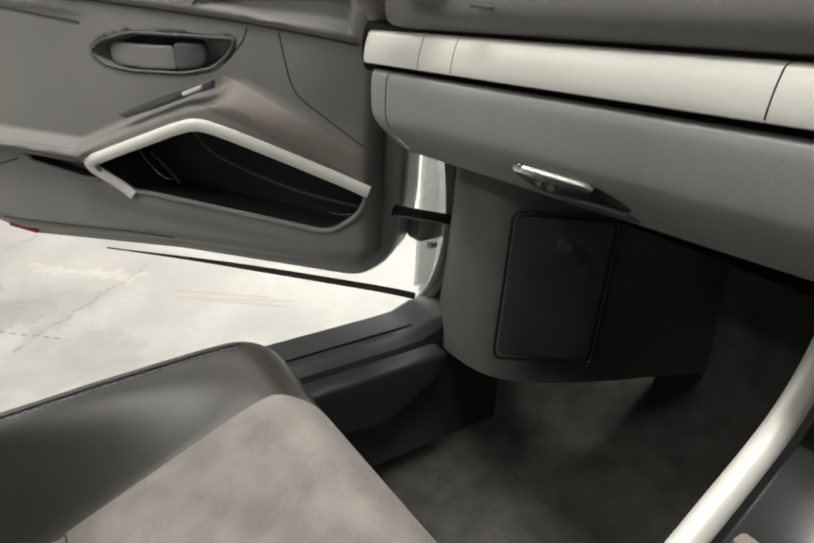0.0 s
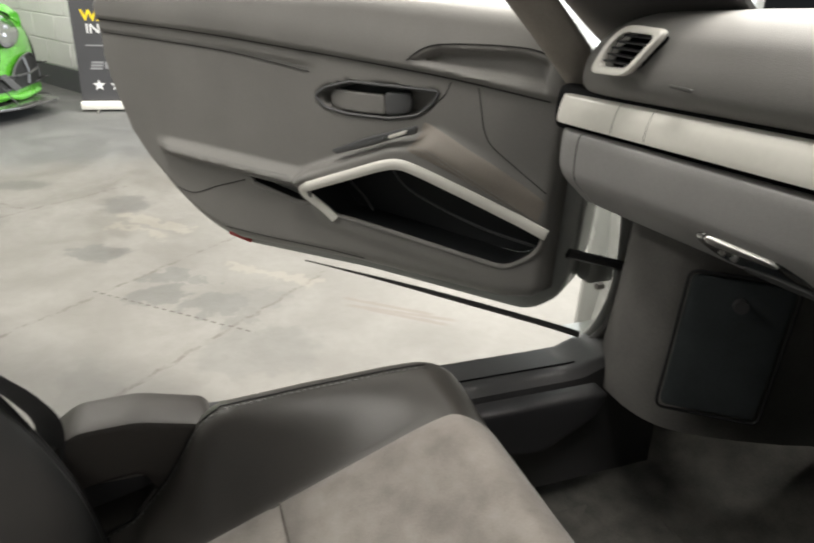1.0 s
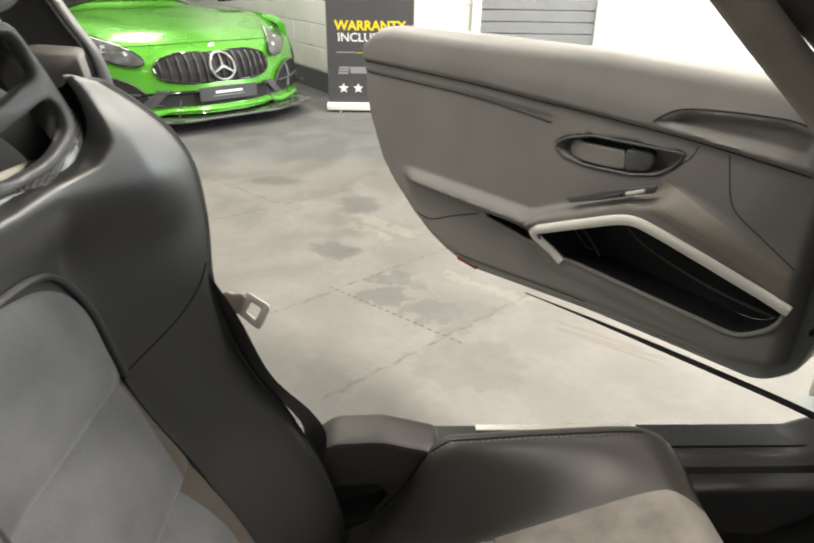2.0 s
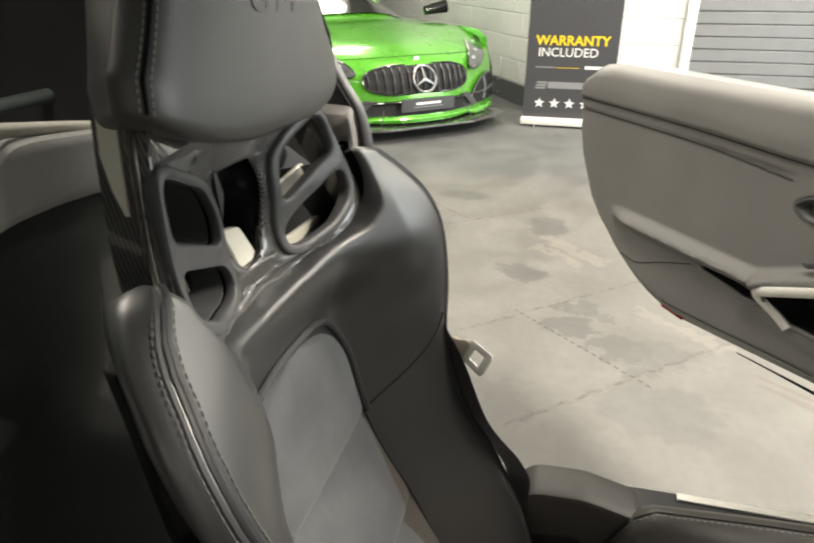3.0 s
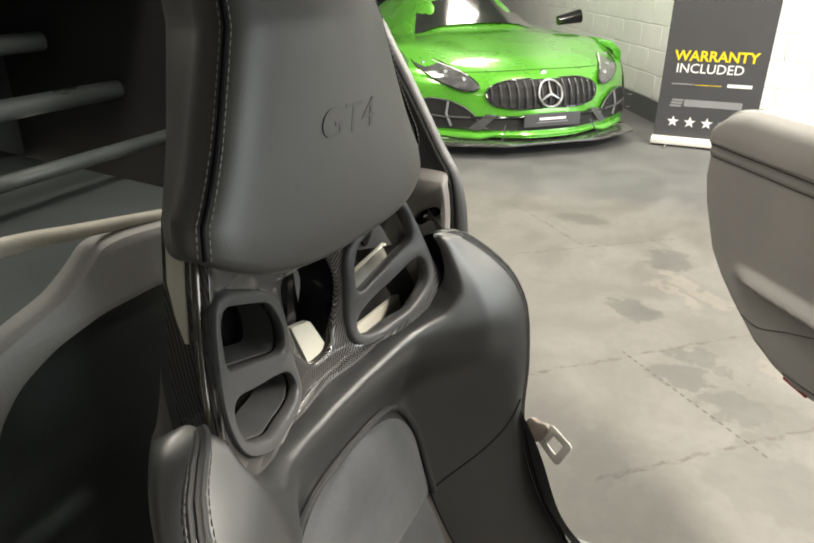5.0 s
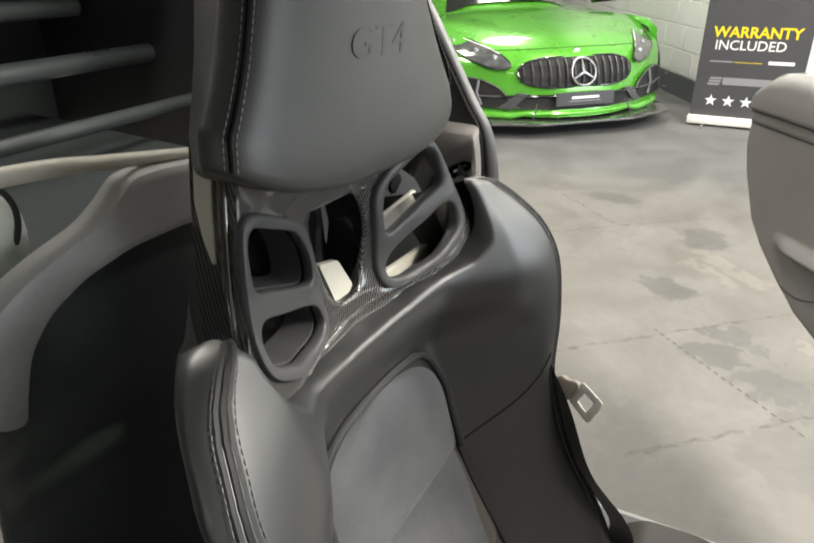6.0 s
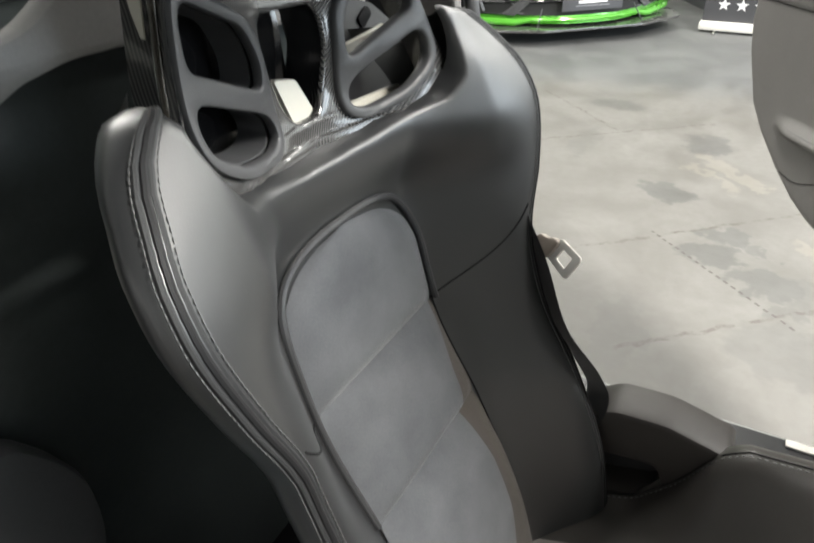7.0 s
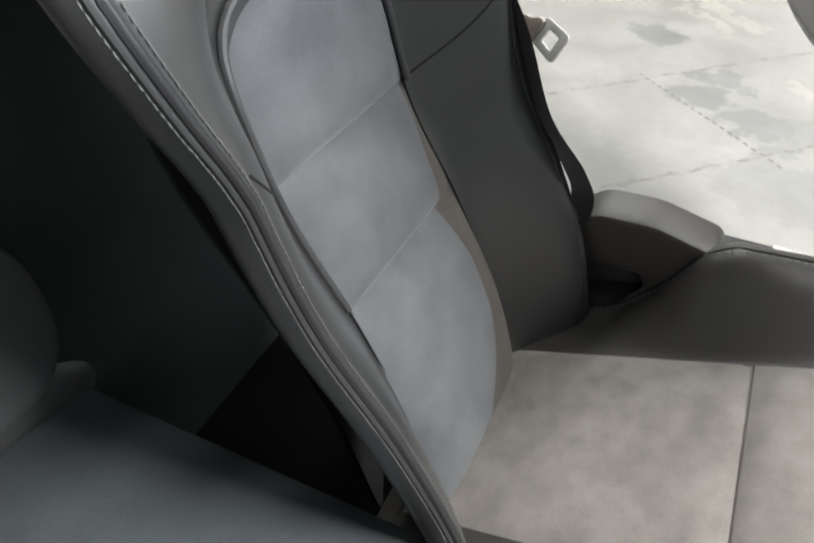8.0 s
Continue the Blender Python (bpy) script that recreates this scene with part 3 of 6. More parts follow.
def crest_line(side, z0, z1, out=0.0, lift=0.0015, n=60):
    pts = []
    for i in range(n + 1):
        z = lerp(z0, z1, i / n)
        u = crest_u(z) + out
        pts.append(S(side * u, depth(u, z) + lift, z))
    # over the bolster's head
    for i in range(1, 9):
        k = i / 8
        shut = 1 - math.cos(k * math.pi / 2)
        z = z1 + 0.010 * math.sin(k * math.pi / 2) - 0.004 * k
        u = crest_u(z) + out
        pts.append(S(side * lerp(u, crest_u(z) - 0.010 + out * 0.6, shut), lerp(depth(u, z), crest_h(z) - 0.014, shut) + lift * (1 - k), z + lift * k))
    return pts


for side in (1, -1):
    part("seam", tube(crest_line(side, 0.27, HEADS[side], 0.0, -0.0016 if side > 0 else 0.0), 0.0030 if side > 0 else 0.0012, 8), SEAM, backrest, "dark bolster seam")
    for off in (-0.0052, 0.0052):
        part("piping", tube(crest_line(side, 0.27, HEADS[side], off, -0.0016), 0.0024, 8), ROLLED, backrest, "rolled leather edge")
        if side < 0 and off > 0:
            continue
        part("stitching", stitches(crest_line(side, 0.27, HEADS[side] - 0.002, off * 1.7, 0.0008, 160), 0.0046, 0.0014, 0.0007), THREAD_EDGE, backrest, "grey thread", kind="stuff")
    # the seam across the bolster, from its waist to the insert
    cross = []
    for i in range(25):
        t = i / 24
        u = lerp(0.121, crest_u(0.835) - 0.012, t)
        z = 0.735 + 0.103 * t ** 1.35
        cross.append(S(side * u, depth(u, z) + 0.0002, z))
    part("seam", tube(cross, 0.0011, 6), SEAM, backrest, "dark seam across the bolster")


def panel(z0, z1, w0, w1, arch=0.0, rise=0.018, strip=None, edge_piece=False):
    """A stuffed panel between two heights, with half-widths w0 at its foot and w1 at its head; strip: heights and
    places of the line where its edge piece begins."""
    def fn(p, q):
        b = 2 * q - 1
        w = lerp(w0, w1, q)
        z = lerp(z0, z1, q)
        if arch and q > 0.42:
            k = (q - 0.42) / 0.58
            w *= (1 - k ** 2.6) ** 0.5 if k < 1 else 0.0
            w = max(w, 0.012)
        elif not arch or q < 0.1:
            w *= 1 - 0.035 * abs(b) ** 9
        line = -table(z, *strip) if strip else -w
        u = lerp(-w, line, p) if edge_piece else lerp(line, w, p)
        a = u / w
        if arch and q > 0.42:
            z -= 0.004 * a * a * (q - 0.42) / 0.58
        edge = (1 - abs(a) ** 7) * (1 - abs(b) ** 5)
        return S(u, depth(u, z) + rise * edge + 0.0006, z)
    return gridsurf(fn, 10 if edge_piece else 28, 34)


MID_STRIP = ([0.60, 0.66, 0.72, 0.734], [0.074, 0.088, 0.110, 0.116])
LOW_STRIP = ([0.27, 0.33, 0.40, 0.47, 0.54, 0.607], [0.002, 0.012, 0.052, 0.076, 0.082, 0.074])
insert = part("insert", panel(0.7340, 0.890, 0.124, 0.124, 1.0), SUEDE, seat, "grey suede upper panel with an arched head", 60)
part("insert", panel(0.6070, 0.7340, 0.123, 0.123, strip=MID_STRIP), SUEDE, seat, "grey suede middle panel", 60)
part("insert", panel(0.27, 0.6070, 0.135, 0.123, strip=LOW_STRIP), SUEDE, seat, "grey suede lower panel with water marks", 60)
part("insert_edge", panel(0.6070, 0.7340, 0.123, 0.123, strip=MID_STRIP, edge_piece=True), DIMSUEDE, seat, "brown-grey edge of the middle panel, darkened where it is less lit", 60)
part("insert_edge", panel(0.27, 0.6070, 0.135, 0.123, strip=LOW_STRIP, edge_piece=True), DIMSUEDE, seat, "brown-grey edge of the lower panel, darkened where it is less lit", 60)


def arch_line(grow, lift):
    pts = []
    for i in range(61):
        th = math.pi * i / 60
        c, s = math.cos(th), math.sin(th)
        u = (0.123 + grow) * (1 if c > 0 else -1) * abs(c) ** 0.62
        z = 0.797 + (0.094 + grow) * abs(s) ** 0.80
        pts.append(S(u, depth(u, z) + lift, z))
    low = []
    for i in range(20):
        z = lerp(0.615, 0.798, i / 19)
        low.append(S(0.123 + grow, depth(0.123 + grow, z) + lift, z))
    right = [S(-0.123 - grow, depth(0.123 + grow, z) + lift, z) for z in np.linspace(0.798, 0.735, 20)]
    return low + pts[1:-1] + right


part("piping", tube(arch_line(0.004, 0.003), 0.0042, 8), PIPING, insert, "grey leather cord round the suede")
for side in (1, -1):
    low = [S(side * 0.1235, depth(0.1235, z) + 0.0015, z) for z in np.linspace(0.30, 0.735, 50)]
    part("seam", tube(low, 0.0011, 6), SEAM, backrest, "dark seam beside the insert")


# carbon head frame with five openings
def frame_bend(x, y, z):
    d = 0.004 + 0.006 * sstep((abs(x) - 0.03) / 0.05) + 0.040 * (abs(x) / 0.19) ** 2.2
    d -= 0.011 * sstep((1.06 - y) / 0.06) * (1 - sstep((abs(x) - 0.08) / 0.06)) + 0.008 * sstep((0.962 - y) / 0.02)
    return S(x, d + z, y)


def mirror(line):
    return [(-p[0], p[1]) for p in line][::-1]


RIM_OUT = rounded([(-0.122, 1.19), (0.122, 1.19), (0.157, 1.10), (0.192, 1.02), (0.196, 0.99), (0.170, 0.965), (0.11, 0.948), (-0.11, 0.948), (-0.170, 0.965), (-0.196, 0.99), (-0.192, 1.02), (-0.157, 1.10)], 0.02)
PAIR = rounded([(0.056, 1.078), (0.074, 1.094), (0.134, 1.120), (0.151, 1.117), (0.164, 1.085), (0.178, 1.040), (0.172, 1.012), (0.140, 0.990), (0.100, 0.976), (0.066, 0.975), (0.047, 0.988), (0.051, 1.025)], 0.018, 5)
MID = rounded([(0.037, 1.086), (0.043, 1.070), (0.042, 1.045), (0.029, 1.006), (0.016, 0.988), (-0.016, 0.988), (-0.029, 1.006), (-0.042, 1.045), (-0.043, 1.070), (-0.037, 1.086)], 0.010, 4)
carbon = part("carbon_frame", plate([RIM_OUT, PAIR, mirror(PAIR), MID], 0.008, 0.003, frame_bend), CARBON, seat, "glossy carbon-fibre head frame", 50)
HOLE_UP = rounded([(0.062, 1.060), (0.074, 1.085), (0.139, 1.112), (0.151, 1.104), (0.158, 1.070), (0.072, 1.035), (0.063, 1.037)], 0.011, 4)
HOLE_LOW = rounded([(0.066, 1.014), (0.158, 1.049), (0.169, 1.040), (0.166, 1.016), (0.127, 0.993), (0.085, 0.982), (0.060, 0.987), (0.056, 1.000)], 0.014, 4)


def forward(f):
    return lambda x, y, z: f(x, y, z + 0.008)


def backward(f):
    return lambda x, y, z: f(x, y, z - 0.016)


def shrink(line, k):
    cx, cy = sum(p[0] for p in line) / len(line), sum(p[1] for p in line) / len(line)
    return [(cx + (p[0] - cx) * k, cy + (p[1] - cy) * k) for p in line]


for f in (lambda l: l, mirror):
    ring = part("vent_surround", plate([f(shrink(PAIR, 1.03)), f(HOLE_UP), f(HOLE_LOW)], 0.006, 0.003, forward(frame_bend)), HARD, carbon, "dark grey belt-guide surround", 50)
    for hole in (HOLE_UP, HOLE_LOW) if f is not mirror else ():
        part("tunnel", plate([f(shrink(hole, 1.07)), f(hole)], 0.016, 0.0, backward(frame_bend)), HARD, carbon)


def deep(k):
    """On a surface k behind the head frame's face."""
    return lambda x, y, z: frame_bend(x, y, z - k)


def flat(k):
    """On a plane k in front of the backrest's face."""
    return lambda x, y, z: S(x, z + k, y)


# Black plates added behind the openings to keep stray light out of them.
BACKING_IN = rounded([(0.046, 0.955), (0.046, 1.088), (0.118, 1.108), (0.132, 0.955)], 0.010)
BACKING = rounded([(-0.050, 0.935), (-0.050, 1.075), (-0.15, 1.078), (-0.21, 1.062), (-0.27, 1.02), (-0.27, 0.935)], 0.010)
SLOT = rounded([(-0.170, 1.050), (-0.196, 1.062), (-0.203, 1.052), (-0.177, 1.038)], 0.006)
part("dark_backing", plate([BACKING_IN], 0.002, 0, deep(0.046)), GLOSSBLACK, carbon, "dark backing plate added behind the openings")
part("dark_backing", plate([BACKING], 0.002, 0, flat(-0.036)), BLACK, carbon, "dark backing plate added behind the openings")
part("backing_slot", plate([SLOT], 0.0015, 0.0006, flat(-0.032)), GROOVE, carbon, "dark belt slot in the backing")
part("dark_backing", plate([rounded([(-0.044, 0.960), (0.044, 0.960), (0.046, 1.10), (-0.046, 1.10)], 0.005)], 0.002, 0, deep(0.048)), GLOSSBLACK, carbon)
# Cream plates added where bright patches show through the openings.
part("bright_patch", plate([rounded([(-0.063, 0.968), (-0.083, 0.983), (-0.194, 0.980), (-0.189, 0.955), (-0.122, 0.950)], 0.007)], 0.003, 0.001, flat(-0.010)), CREAM, carbon, "cream plate added for the bright patch in the opening")
part("bright_patch", plate([rounded([(-0.088, 1.022), (-0.096, 1.036), (-0.190, 1.045), (-0.180, 1.026), (-0.097, 1.014)], 0.004)], 0.003, 0.001, flat(-0.010)), CREAM, carbon)
part("bright_patch", plate([rounded([(0.020, 1.028), (-0.009, 1.023), (-0.024, 0.983), (0.011, 0.979)], 0.004)], 0.003, 0, flat(-0.010)), CREAM, carbon)
part("tunnel", plate([shrink(MID, 1.12), MID], 0.020, 0.0, backward(frame_bend)), GLOSSBLACK, carbon, "glossy black lining of the middle opening")
for side in (1, -1):
    line = [(p.x, p.y) for p in smooth([(0.122, 1.19, 0), (0.146, 1.13, 0), (0.157, 1.10, 0), (0.177, 1.05, 0), (0.191, 1.0, 0), (0.197, 0.94, 0)], 8)]
    part("frame_edge", tube([frame_bend(side * u, z, -0.004) for u, z in line], 0.0040, 10), EDGEGLOSS, carbon, "rolled glossy edge")
    line = [p for p in line if p[1] < 1.175]
    part("frame_side", thick(lambda p, q, s=side: frame_bend(s * line[int(q * (len(line) - 1))][0], line[int(q * (len(line) - 1))][1], -0.004 - 0.030 * p) + Vector((s * 0.001, 0, 0)), 4, len(line) - 1,
                             lambda p, q, s=side: frame_bend(s * line[int(q * (len(line) - 1))][0], line[int(q * (len(line) - 1))][1], -0.004 - 0.030 * p) - Vector((s * 0.004, 0, 0))), CARBON, carbon, "glossy carbon side of the head frame")

    # Cream strip laid on for the side window's reflection in the glossy carbon.
    part("side_glint", thick(lambda p, q, s=side: frame_bend(s * table(-1.165 + 0.075 * q, [-1.165, -1.13, -1.10, -1.09], [0.132, 0.146, 0.157, 0.161]), 1.165 - 0.075 * q, -0.013 - p * table(q, [0, 0.5, 0.8, 1], [0.016, 0.016, 0.010, 0.003])) + Vector((s * 0.0025, 0, 0)), 4, 14,
                               lambda p, q, s=side: frame_bend(s * table(-1.165 + 0.075 * q, [-1.165, -1.13, -1.10, -1.09], [0.132, 0.146, 0.157, 0.161]), 1.165 - 0.075 * q, -0.013 - p * table(q, [0, 0.5, 0.8, 1], [0.016, 0.016, 0.010, 0.003])) + Vector((s * 0.0005, 0, 0))), CREAM, carbon, "pale strip painting the window's reflection on the frame's side")


# headrest
HEAD = [(0, 0.085), (0.35, 0.084), (0.70, 0.079), (0.90, 0.071), (0.985, 0.058), (1.0, 0.042), (0.95, 0.030), (0.75, -0.012), (0.40, -0.032), (0, -0.036)]
HEADLINE = smooth([(a, b, 0) for a, b in HEAD + [(-a, b) for a, b in HEAD[-2:0:-1]]], 6, True)


def head_w(z):
    return table(z, [1.12, 1.16, 1.22, 1.3, 1.4], [0.172, 0.165, 0.138, 0.106, 0.078])


def head_fn(p, q):
    v = HEADLINE[int(round(p * len(HEADLINE))) % len(HEADLINE)]
    if q < 0.14:
        k = 1 - q / 0.14
        scale = math.sqrt(max(0.0, 1 - k * k))
        z = 1.124 + 0.028 * (1 - math.sqrt(max(0, 1 - (1 - k) ** 2)))
    elif q > 0.85:
        k = (q - 0.85) / 0.15
        scale = math.sqrt(max(0.0, 1 - k * k * 0.98))
        z = 1.345 + 0.035 * math.sin(k * math.pi / 2)
    else:
        scale = 1.0
        z = lerp(1.152, 1.345, (q - 0.14) / 0.71)
    u = v.x * head_w(z) * lerp(0.86, 1.0, scale)
    d = 0.03 + (v.y - 0.03) * lerp(0.35, 1.0, scale) - 0.02 * max(0, (z - 1.3) / 0.1)
    return S(u, d, z + 0.036 * (abs(u) / 0.165) ** 3.5 * (1 - q) ** 2)


head = part("headrest", gridsurf(head_fn, len(HEADLINE), 48, True, True), LEATHER_HEAD, seat, "black leather headrest with an embossed badge", 60)


def head_seam(side, off):
    """Down the edge of the headrest's face; off runs on towards its side."""
    pts = []
    for i in range(70):
        q = lerp(0.10, 0.93, i / 69)
        f = 22.5 + off
        k0 = int(f)
        a, b = head_fn(k0 / len(HEADLINE), q), head_fn((k0 + 1) / len(HEADLINE), q)
        v = a.lerp(b, f - k0)
        n = Vector((0.55 + 0.12 * off, 0.8 - 0.1 * off, 0)).normalized() * 0.0008
        pts.append(Vector((SX + side * (v.x - SX + n.x), v.y + n.y, v.z)))
    return pts


for side in (1, -1):
    part("seam", tube(head_seam(side, 0.0), 0.0017, 6), GROOVE, head, "dark seam")
    part("stitching", stitches(head_seam(side, -1.3), 0.0040, 0.0016, 0.00042), THREAD_PALE, head, "grey thread", kind="stuff")
    part("stitching", stitches(head_seam(side, 1.3), 0.0040, 0.0016, 0.00042), THREAD_PALE, head, "grey thread", kind="stuff")
lip = [S(u, 0.046, 1.127 + 0.05 * (abs(u) / 0.17) ** 3) for u in np.linspace(-0.165, 0.165, 40)]
part("seam", tube(lip, 0.004, 6), GROOVE, head, "dark seam under the headrest")
part("embossing", lettering("GT4", 0.042, 0.0005, lambda x, y, z: S(0.006 - x * 1.10, 0.0848 + z, 1.219 + y * 0.78), 0.25), PIPING, head, "embossed badge lettering")

# rear shell behind the backrest
part("rear_shell", thick(lambda p, q: S((2 * p - 1) * 0.150 * (1 - 0.35 * max(0, q - 0.75)), -0.075 - 0.03 * math.cos((2 * p - 1) * 1.3), lerp(0.25, 0.93, q)), 16, 16,
                         lambda p, q: S((2 * p - 1) * 0.145 * (1 - 0.35 * max(0, q - 0.75)), -0.09 - 0.03 * math.cos((2 * p - 1) * 1.3), lerp(0.25, 0.93, q))), GLOSSBLACK, seat, "gloss black rear shell")


# cushion
def cush_z(y):
    return 0.318 + 0.41 * (y + 0.05)


def cushion_face(p, q):
    a, b = 2 * p - 1, q
    y = lerp(-0.13, 0.540, b)
    u = a * 0.305
    au = abs(u)
    z = cush_z(min(y, 0.47))
    bz = table(y, [-0.13, 0.0, 0.06, 0.11, 0.15, 0.18, 0.3, 0.42, 0.5], [0.30, 0.342, 0.368, 0.43, 0.505, 0.527, 0.536, 0.542, 0.542])
    if au > 0.150:
        if au < 0.245:
            t = (au - 0.150) / 0.095
            z = lerp(z, bz, 0.5 * sstep(t) + 0.5 * math.sin(t * math.pi / 2))
        else:
            t = min(1, (au - 0.245) / 0.06)
            z = bz - 0.085 * (1 - math.sqrt(max(0, 1 - t * t)))
    if y > 0.455:
        k = (y - 0.455) / 0.085
        z -= 0.085 * (1 - math.sqrt(max(0, 1 - k * k * 0.999)))
    return Vector((SX + u, y, z))


def cushion_under(p, q):
    v = cushion_face(p, q)
    return Vector((SX + (v.x - SX) * 0.97, lerp(-0.13, 0.520, q), 0.235 + 0.09 * q))


cushion = part("cushion", thick(cushion_face, 60, 60, cushion_under), LEATHER_SEAT, seat, "black leather seat cushion with side bolsters", 60)


def cush_panel(y0, y1, w0, w1):
    def fn(p, q):
        a, b = 2 * p - 1, 2 * q - 1
        y = lerp(y0, y1, q)
        w = lerp(w0, w1, q)
        if y1 > 0.45 and q > 0.55:
            w *= (1 - (((q - 0.55) / 0.45) ** 3) * 0.22)
        u = a * w
        base = cushion_face((u / 0.305 + 1) / 2, (y + 0.13) / 0.67).z
        edge = (1 - abs(a) ** 12) * (1 - abs(b) ** 14)
        return Vector((SX + u, y, base + 0.008 * edge + 0.0005))
    return gridsurf(fn, 30, 26)


part("seam", tube([Vector((SX + u, 0.2375, cushion_face((u / 0.305 + 1) / 2, (0.2375 + 0.13) / 0.67).z + 0.002)) for u in np.linspace(-0.148, 0.148, 20)], 0.0010, 6), DIMSUEDE, cushion, "fine seam across the cushion")
part("insert", cush_panel(-0.10, 0.2372, 0.146, 0.148), SUEDE_SEAT, cushion, "grey suede rear cushion panel", 60)
part("insert", cush_panel(0.2378, 0.522, 0.148, 0.150), SUEDE_SEAT, cushion, "worn grey suede front cushion panel", 60)
for side in (1, -1):
    ln = []
    for i in range(40):
        y = lerp(-0.02, 0.47, i / 39)
        v = cushion_face((side * 0.2475 / 0.305 + 1) / 2, (y + 0.13) / 0.67)
        ln.append(v + Vector((0, 0, 0.001)))
    part("seam", tube(ln, 0.0010, 6), SEAM, cushion, "dark bolster seam")
    part("stitching", stitches([p + Vector((-side * 0.007, 0, 0.0003)) for p in ln]), THREAD, cushion, "grey thread", kind="stuff")


# side trims with a slot, and the frame under the cushion
for side in (-1, 1):
    x0 = SX + side * 0.250
    out = rounded([(-0.03, 0.30), (0.02, 0.305), (0.10, 0.328), (0.140, 0.40), (0.170, 0.455), (0.168, 0.500), (0.08, 0.523), (0.005, 0.520), (-0.035, 0.49)], 0.014)
    slot = rounded([(-0.014, 0.350), (0.082, 0.372), (0.092, 0.402), (0.076, 0.438), (0.0, 0.430), (-0.016, 0.405)], 0.012)
    part("side_trim", plate([out, slot], 0.036, 0.008, lambda x, y, z, s=side, q=x0: (q + s * (z + 0.036), x, y)), LEATHER_SIDE, seat, "black leather side trim with a belt slot")
    # Plate and strip added to stand in for the lit sill beyond.
    part("slot_view", plate([rounded([(x, y) for x, y in slot], 0.002)], 0.002, 0, lambda x, y, z, s=side, q=x0: (q + s * (z + 0.060), x, y - 0.016)), OUTLET, seat, "grey plate standing in for the lit sill behind the slot")
    part("slot_strip", block(x0 + side * 0.046 - 0.004, x0 + side * 0.046 + 0.004, 0.014, 0.082, 0.338, 0.349, 0.002), ALU, seat, "bright strip standing in for the lit sill seen through the slot")
    part("seat_rail", block(x0 - 0.02, x0 + 0.02, -0.15, 0.45, 0.145, 0.20, 0.005), BLACK, seat)
part("seat_base", block(SX - 0.235, SX + 0.235, -0.12, 0.43, 0.165, 0.30, 0.03, 3), BLACK, seat, "black plastic base under the cushion")

# ---- the belt hanging beside the seat ----
belt = thing("seat_belt", (-0.37, 0.0, 0.30), "black webbing seat belt with a steel tongue hanging by the seat", "seat belt")


def ribbon(points, width, face, half=0.0009):
    pts = smooth(points, 8)
    return tube(pts, half, 8, up=face, wide=width / 2 / half)


part("webbing", ribbon([(-0.437, -0.345, 0.990), (-0.375, -0.26, 0.935), (-0.303, -0.182, 0.84), (-0.286, -0.126, 0.750), (-0.274, -0.085, 0.660), (-0.292, -0.038, 0.585), (-0.307, -0.022, 0.530), (-0.310, -0.032, 0.465), (-0.300, -0.05, 0.36)], 0.052, (0.62, 0.62, 0.45)), WEB, belt)
TF = Vector((0.80, -0.42, 0.42)).normalized()
TU = Vector((0.10, -0.55, 0.83))
TU = (TU - TF * TF.dot(TU)).normalized()
TS = TU.cross(TF)
TU, TS = TU * 0.80 - TS * 0.60, TS * 0.80 + TU * 0.60
T0 = Vector((-0.326, -0.094, 0.734)) + TF * 0.012


def tongue_at(x, y, z):
    return T0 + TS * x + TU * y + TF * z


tongue = part("tongue", plate([rounded([(-0.019, -0.026), (0.019, -0.026), (0.017, 0.020), (-0.017, 0.020)], 0.008), rounded([(-0.009, -0.014), (0.009, -0.014), (0.008, 0.006), (-0.008, 0.006)], 0.003)], 0.0016, 0.0006, tongue_at), ALU, belt, "bright steel latch tongue")
part("tongue_grip", plate([rounded([(-0.016, 0.014), (0.013, 0.014), (0.012, 0.026), (0.004, 0.034), (0.002, 0.048), (-0.010, 0.052), (-0.016, 0.036), (-0.026, 0.030)], 0.008)], 0.007, 0.004, tongue_at), BEIGE, tongue, "beige plastic grip")

# ---- the open passenger door ----
HINGE, ALONG, INWARD = Vector((-0.426, 0.837, 0)), Vector((-0.781, -0.6246, 0)), Vector((0.6246, -0.781, 0))


def D(s, n, z):
    """A place on the door: s from its hinges, n in front of its skin, at the height z."""
    return HINGE + ALONG * s + INWARD * n + Vector((0, 0, z))


def poly_dist(p, poly):
    """How far p lies outside the outline (inside: minus)."""
    x, y = p
    best, inside = 1e9, False
    for (x1, y1), (x2, y2) in zip(poly, poly[1:] + poly[:1]):
        dx, dy = x2 - x1, y2 - y1
        t = min(1, max(0, ((x - x1) * dx + (y - y1) * dy) / (dx * dx + dy * dy)))
        best = min(best, math.hypot(x - x1 - dx * t, y - y1 - dy * t))
        if (y1 > y) != (y2 > y) and x < (x2 - x1) * (y - y1) / (y2 - y1) + x1:
            inside = not inside
    return -best if inside else best


